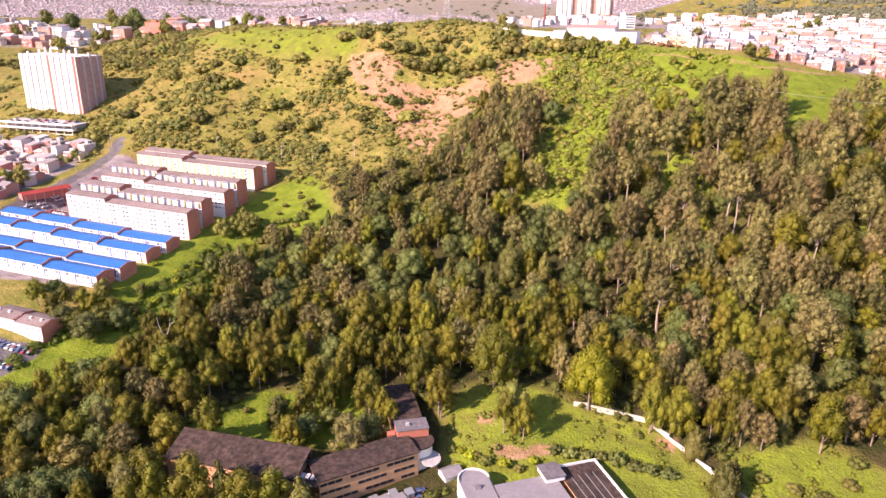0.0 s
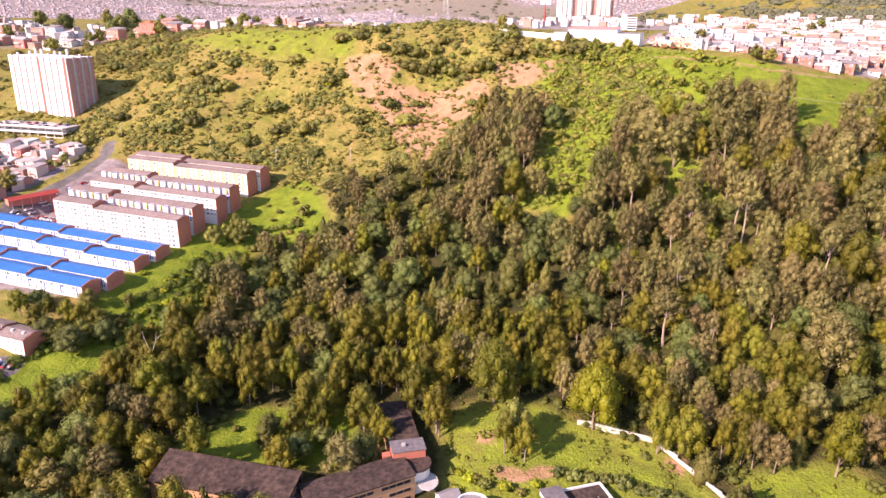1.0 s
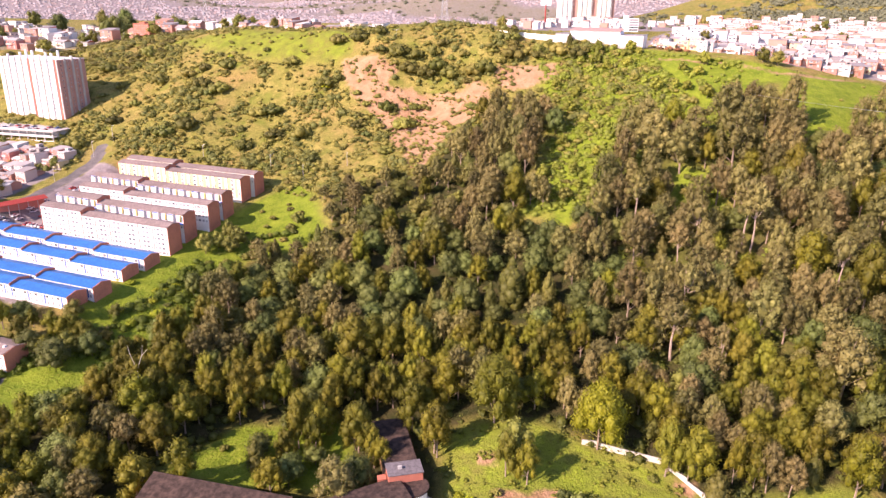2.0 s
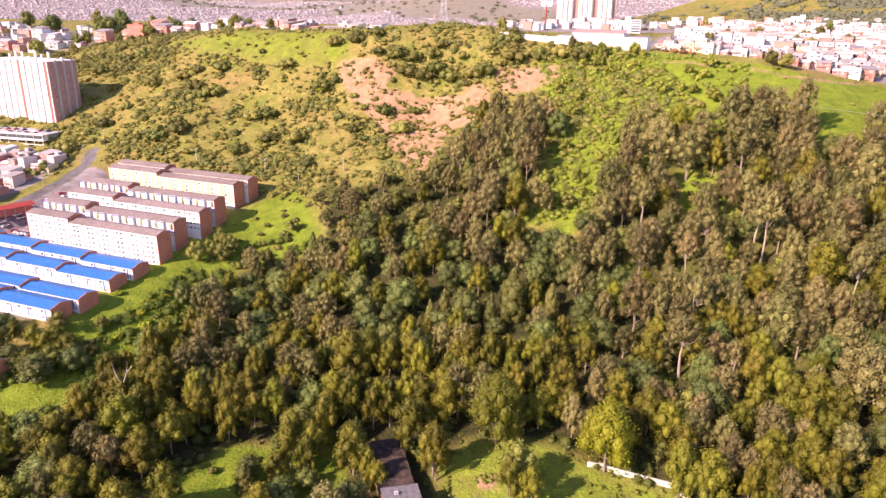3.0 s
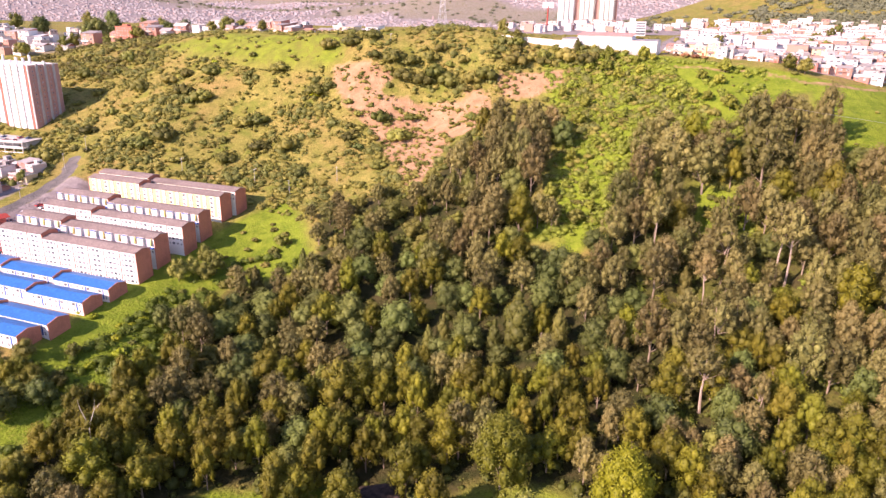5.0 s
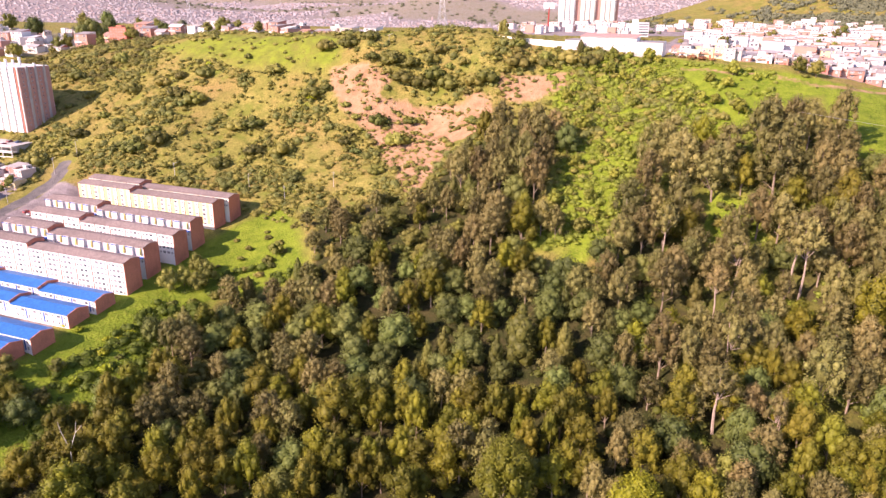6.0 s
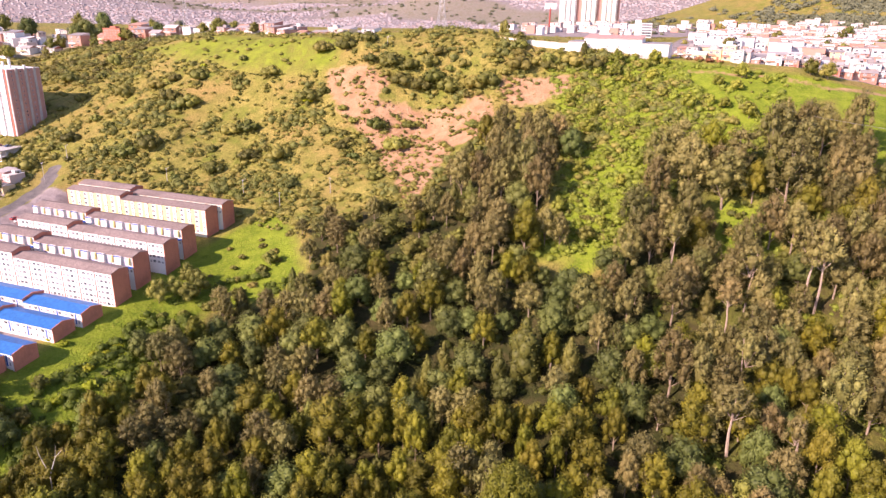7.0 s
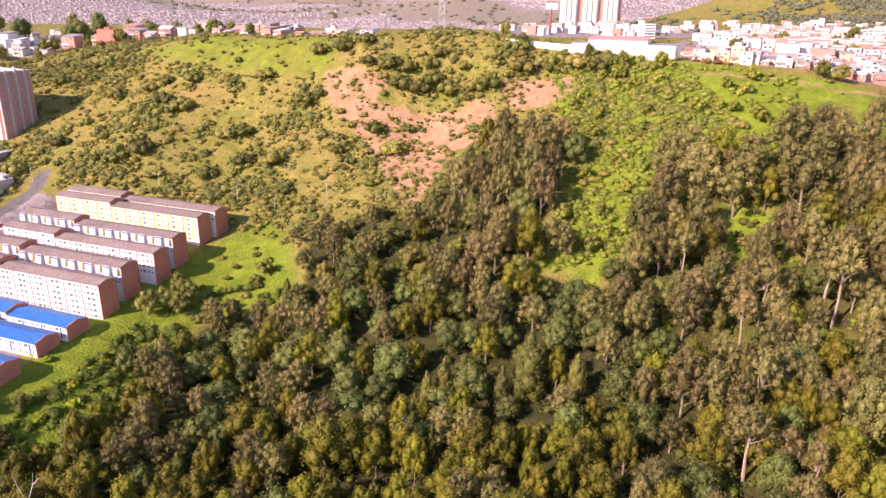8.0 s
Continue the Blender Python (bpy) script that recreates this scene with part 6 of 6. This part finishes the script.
def dead_tree(x, y, h):
    t = thing("dead_tree", shift(x, y, foot(x, y) - 0.5), "bare bleached tree with forked pale limbs above the canopy", "tree")
    part("trunk", Shape().tube((0, 0, 0), (0.4, 0.2, h * 0.62), 0.22, 0.16, 7), BLEACHED, t)
    part("limb", Shape().tube((0.4, 0.2, h * 0.6), (-1.6, 0.3, h * 0.86), 0.15, 0.10, 6).tube((-1.6, 0.3, h * 0.86), (-1.9, 0.1, h), 0.14, 0.05, 5), BLEACHED, t)
    part("limb", Shape().tube((0.4, 0.2, h * 0.6), (2.6, 0.4, h * 0.84), 0.16, 0.11, 6).tube((2.6, 0.4, h * 0.84), (5.0, 0.2, h * 0.95), 0.11, 0.05, 5).tube((2.6, 0.4, h * 0.84), (3.2, 0.6, h), 0.1, 0.04, 5), BLEACHED, t)


BLEACHED = surface("bleached_wood", (0.50, 0.44, 0.36), 0.85, 3.0, 0.5, 0.15)
dead_tree(-108, 246, 24)

# ---- masts, poles and cars ----
def pylon(x, y, h):
    t = thing("power_pylon", shift(x, y, foot(x, y) - 1, 15), "grey steel lattice power pylon behind the crest", "pylon")
    def half(z):
        return 3.4 * (1 - z / h) ** 1.3 + 0.45
    legs = [(-1, -1), (1, -1), (1, 1), (-1, 1)]
    levels = [h * q for q in (0, 0.14, 0.27, 0.39, 0.5, 0.6, 0.69, 0.77, 0.84, 0.91, 1.0)]
    for i, j in legs:
        s = Shape()
        for a, b in zip(levels, levels[1:]):
            s.tube((i * half(a), j * half(a), a), (i * half(b), j * half(b), b), 0.16, 0.16, 4)
        part("leg", s, STEEL, t)
    for k in range(4):
        (i, j), (m, n) = legs[k], legs[(k + 1) % 4]
        s = Shape()
        for a, b in zip(levels, levels[1:]):
            s.tube((i * half(a), j * half(a), a), (m * half(b), n * half(b), b), 0.09, 0.09, 3)
            s.tube((m * half(a), n * half(a), a), (i * half(b), j * half(b), b), 0.09, 0.09, 3)
        part("bracing", s, STEEL, t)
    for z, w in ((h * 0.72, 6.5), (h * 0.84, 5.4), (h * 0.95, 4.2)):
        part("cross_arm", Shape().tube((-w, 0, z), (w, 0, z), 0.14, 0.14, 4).tube((-w, 0, z), (0, 0, z + 1.4), 0.09, 0.09, 3).tube((w, 0, z), (0, 0, z + 1.4), 0.09, 0.09, 3), STEEL, t)


pylon(3, 590, 42)
pylon(-278, 890, 52)


def pole(x, y, h, lamp=False):
    t = thing("utility_pole", shift(x, y, foot(x, y) - 0.5, -21), "thin grey concrete utility pole on the grass", "pole", "utility poles")
    part("post", Shape().tube((0, 0, 0), (0, 0, h), 0.16, 0.10, 8), CONCRETE, t)
    part("cross_bar", Shape().box(-0.9, -0.05, h - 0.8, 0.9, 0.05, h - 0.68), STEEL, t)
    if lamp:
        part("lamp_arm", Shape().tube((0, 0, h - 0.3), (1.8, 0, h + 0.3), 0.05, 0.04, 5).box(1.5, -0.15, h + 0.25, 2.3, 0.15, h + 0.4), STEEL, t)


for x, y, h in [(-81, 432, 9), (-104, 448, 9), (-150, 462, 9), (-55, 436, 9), (-231, 484, 11), (-224, 500, 11), (-238, 445, 10), (150, 466, 8), (178, 446, 8), (205, 432, 8), (-30, 520, 7), (-215, 690, 9), (-245, 700, 9), (-205, 672, 9)]:
    pole(x, y, h, lamp=y > 440)


def power_line():
    """A wire that spans the valley from a post on the slope."""
    t = thing("power_line", shift(153.5, 398, foot(153.5, 398) - 0.5), "thin overhead wire spanning the valley from a slope post", "power line")
    part("post", Shape().tube((0, 0, 0), (0, 0, 3.2), 0.16, 0.12, 8), CONCRETE, t)
    wire, last = Shape(), None
    for k in range(41):
        q = k / 40
        here = Vector((-4.0 * q, -330 * q, 3.0 + 26 * q - 9.0 * 4 * q * (1 - q) * 0.35))
        if last is not None:
            wire.tube(last, here, 0.045, 0.045, 5)
        last = here
    part("wire", wire, STEEL, t)


power_line()


def billboard_mast():
    t = thing("billboard_mast", shift(118, 850, foot(118, 850)), "tall red mast with a small white sign", "billboard")
    part("post", Shape().tube((0, 0, -2), (0, 0, 26), 0.9, 0.7, 8), RED, t)
    part("sign", Shape().box(-6, -0.5, 24, 6, 0.5, 30), WHITE, t, "blank white sign panel")


billboard_mast()


def car_kind():
    t = thing("car", shift(0, 0, 0), "parked car in the open car park", "car", "parked cars")
    body = Shape().prism([(-0.86, 0.28), (0.86, 0.28), (0.88, 0.75), (0.78, 0.92), (-0.78, 0.92), (-0.88, 0.75)], -2.1, 2.1)
    part("body", body, CAR_PAINT, t)
    cabin = Shape().add([(-1.5, -0.74, 0.92), (1.0, -0.74, 0.92), (1.0, 0.74, 0.92), (-1.5, 0.74, 0.92), (-1.0, -0.6, 1.45), (0.35, -0.6, 1.45), (0.35, 0.6, 1.45), (-1.0, 0.6, 1.45)],
                        [(4, 5, 6, 7), (0, 1, 5, 4), (1, 2, 6, 5), (2, 3, 7, 6), (3, 0, 4, 7)])
    part("cabin_glass", cabin, GLASS, t, "dark glazed cabin")
    part("roof_panel", Shape().box(-0.98, -0.58, 1.45, 0.33, 0.58, 1.49), CAR_PAINT, t)
    for x in (-1.3, 1.3):
        for y in (-0.8, 0.8):
            part("wheel", Shape().tube((x, y - 0.1, 0.31), (x, y + 0.1, 0.31), 0.31, 0.31, 10), RUBBER, t)
    return t


CAR = None


def park(m):
    global CAR
    if CAR is None:
        CAR = car_kind()
        CAR.matrix_basis = m
    else:
        copy_thing(CAR, m)


for row in range(5):
    for k in range(9):
        a, b = -92 - k * 2.7 - row * 0.6, 8 + row * 10.5
        p = ESTATE @ Vector((a, b, 0))
        if rng.random() < 0.85:
            park(shift(p.x, p.y, foot(p.x, p.y) + 0.02, EST_TURN + 90 + rng.uniform(-3, 3)))
for row in range(2):
    for k in range(11):
        x, y = -212 - k * 2.7, 374 + row * 9 + k * 0.5
        if rng.random() < 0.85:
            park(shift(x, y, foot(x, y) + 0.05, 75 + rng.uniform(-4, 4)))
for k in range(9):
    x, y = -165 - k * 2.5, 251.5 + k * 0.75
    park(shift(x, y, foot(x, y) + 0.05, -21 + 90 + rng.uniform(-3, 3)))
for k in range(6):
    x, y = -168 - k * 2.5, 242 + k * 0.75
    park(shift(x, y, foot(x, y) + 0.05, -21 + 90 + rng.uniform(-3, 3)))
for k in range(18):
    p = shift(-272, 513, -5, -14) @ Vector((-4 - k * 3.4, 4.5 + 9 * (k % 2), 8.12))
    if k % 5:
        park(shift(p.x, p.y, p.z, -14 + 90))


# ---- the service yard below the institute ----
def lean_to(x, y, turn, w, d):
    t = thing("store_shed", shift(x, y, foot(x, y) - 0.2, turn), "small pale sheet-metal store in the service yard", "shed", "yard sheds")
    part("wall", Shape().box(-w / 2, -d / 2, -1.5, w / 2, d / 2, 2.3), FRAME, t)
    part("roof", Shape().prism([(-d / 2 - 0.2, 2.3), (d / 2 + 0.2, 2.8), (d / 2 + 0.2, 2.9), (-d / 2 - 0.2, 2.4)], -w / 2 - 0.2, w / 2 + 0.2), PALE_ROOF if w > 3 else STEEL, t)
    part("door", Shape().box(-0.5, -d / 2 - 0.06, 0, 0.5, -d / 2 + 0.02, 2.0), STEEL, t)


for k, (a, b) in enumerate([(-23, 178), (-20, 180.5), (-17, 181), (-14, 183.5), (-18, 176), (-12, 181), (-9, 184), (-22, 174), (-13, 176.5)]):
    lean_to(a, b, 28 + (k % 3) * 4, 2.4 + (k % 3) * 0.8, 2.2 + (k % 2) * 0.8)
for k in range(5):
    park(shift(-6 + k * 0.6, 186 - k * 3.2, foot(-6 + k * 0.6, 186 - k * 3.2) + 0.05, 28 + 3 * k))
for x, y, w, k in [(104, 186, 5, 1), (112, 181, 6, 0), (120, 178, 5, 3), (130, 182, 6, 1), (100, 178, 4, 0), (136, 190, 6, 1), (8, 203, 4, 4), (13, 200, 3.5, 0), (6, 197, 4, 1), (20, 203, 3, 0), (-60, 232, 4, 2), (-72, 226, 4, 0)]:
    bush(x, y, w, k)
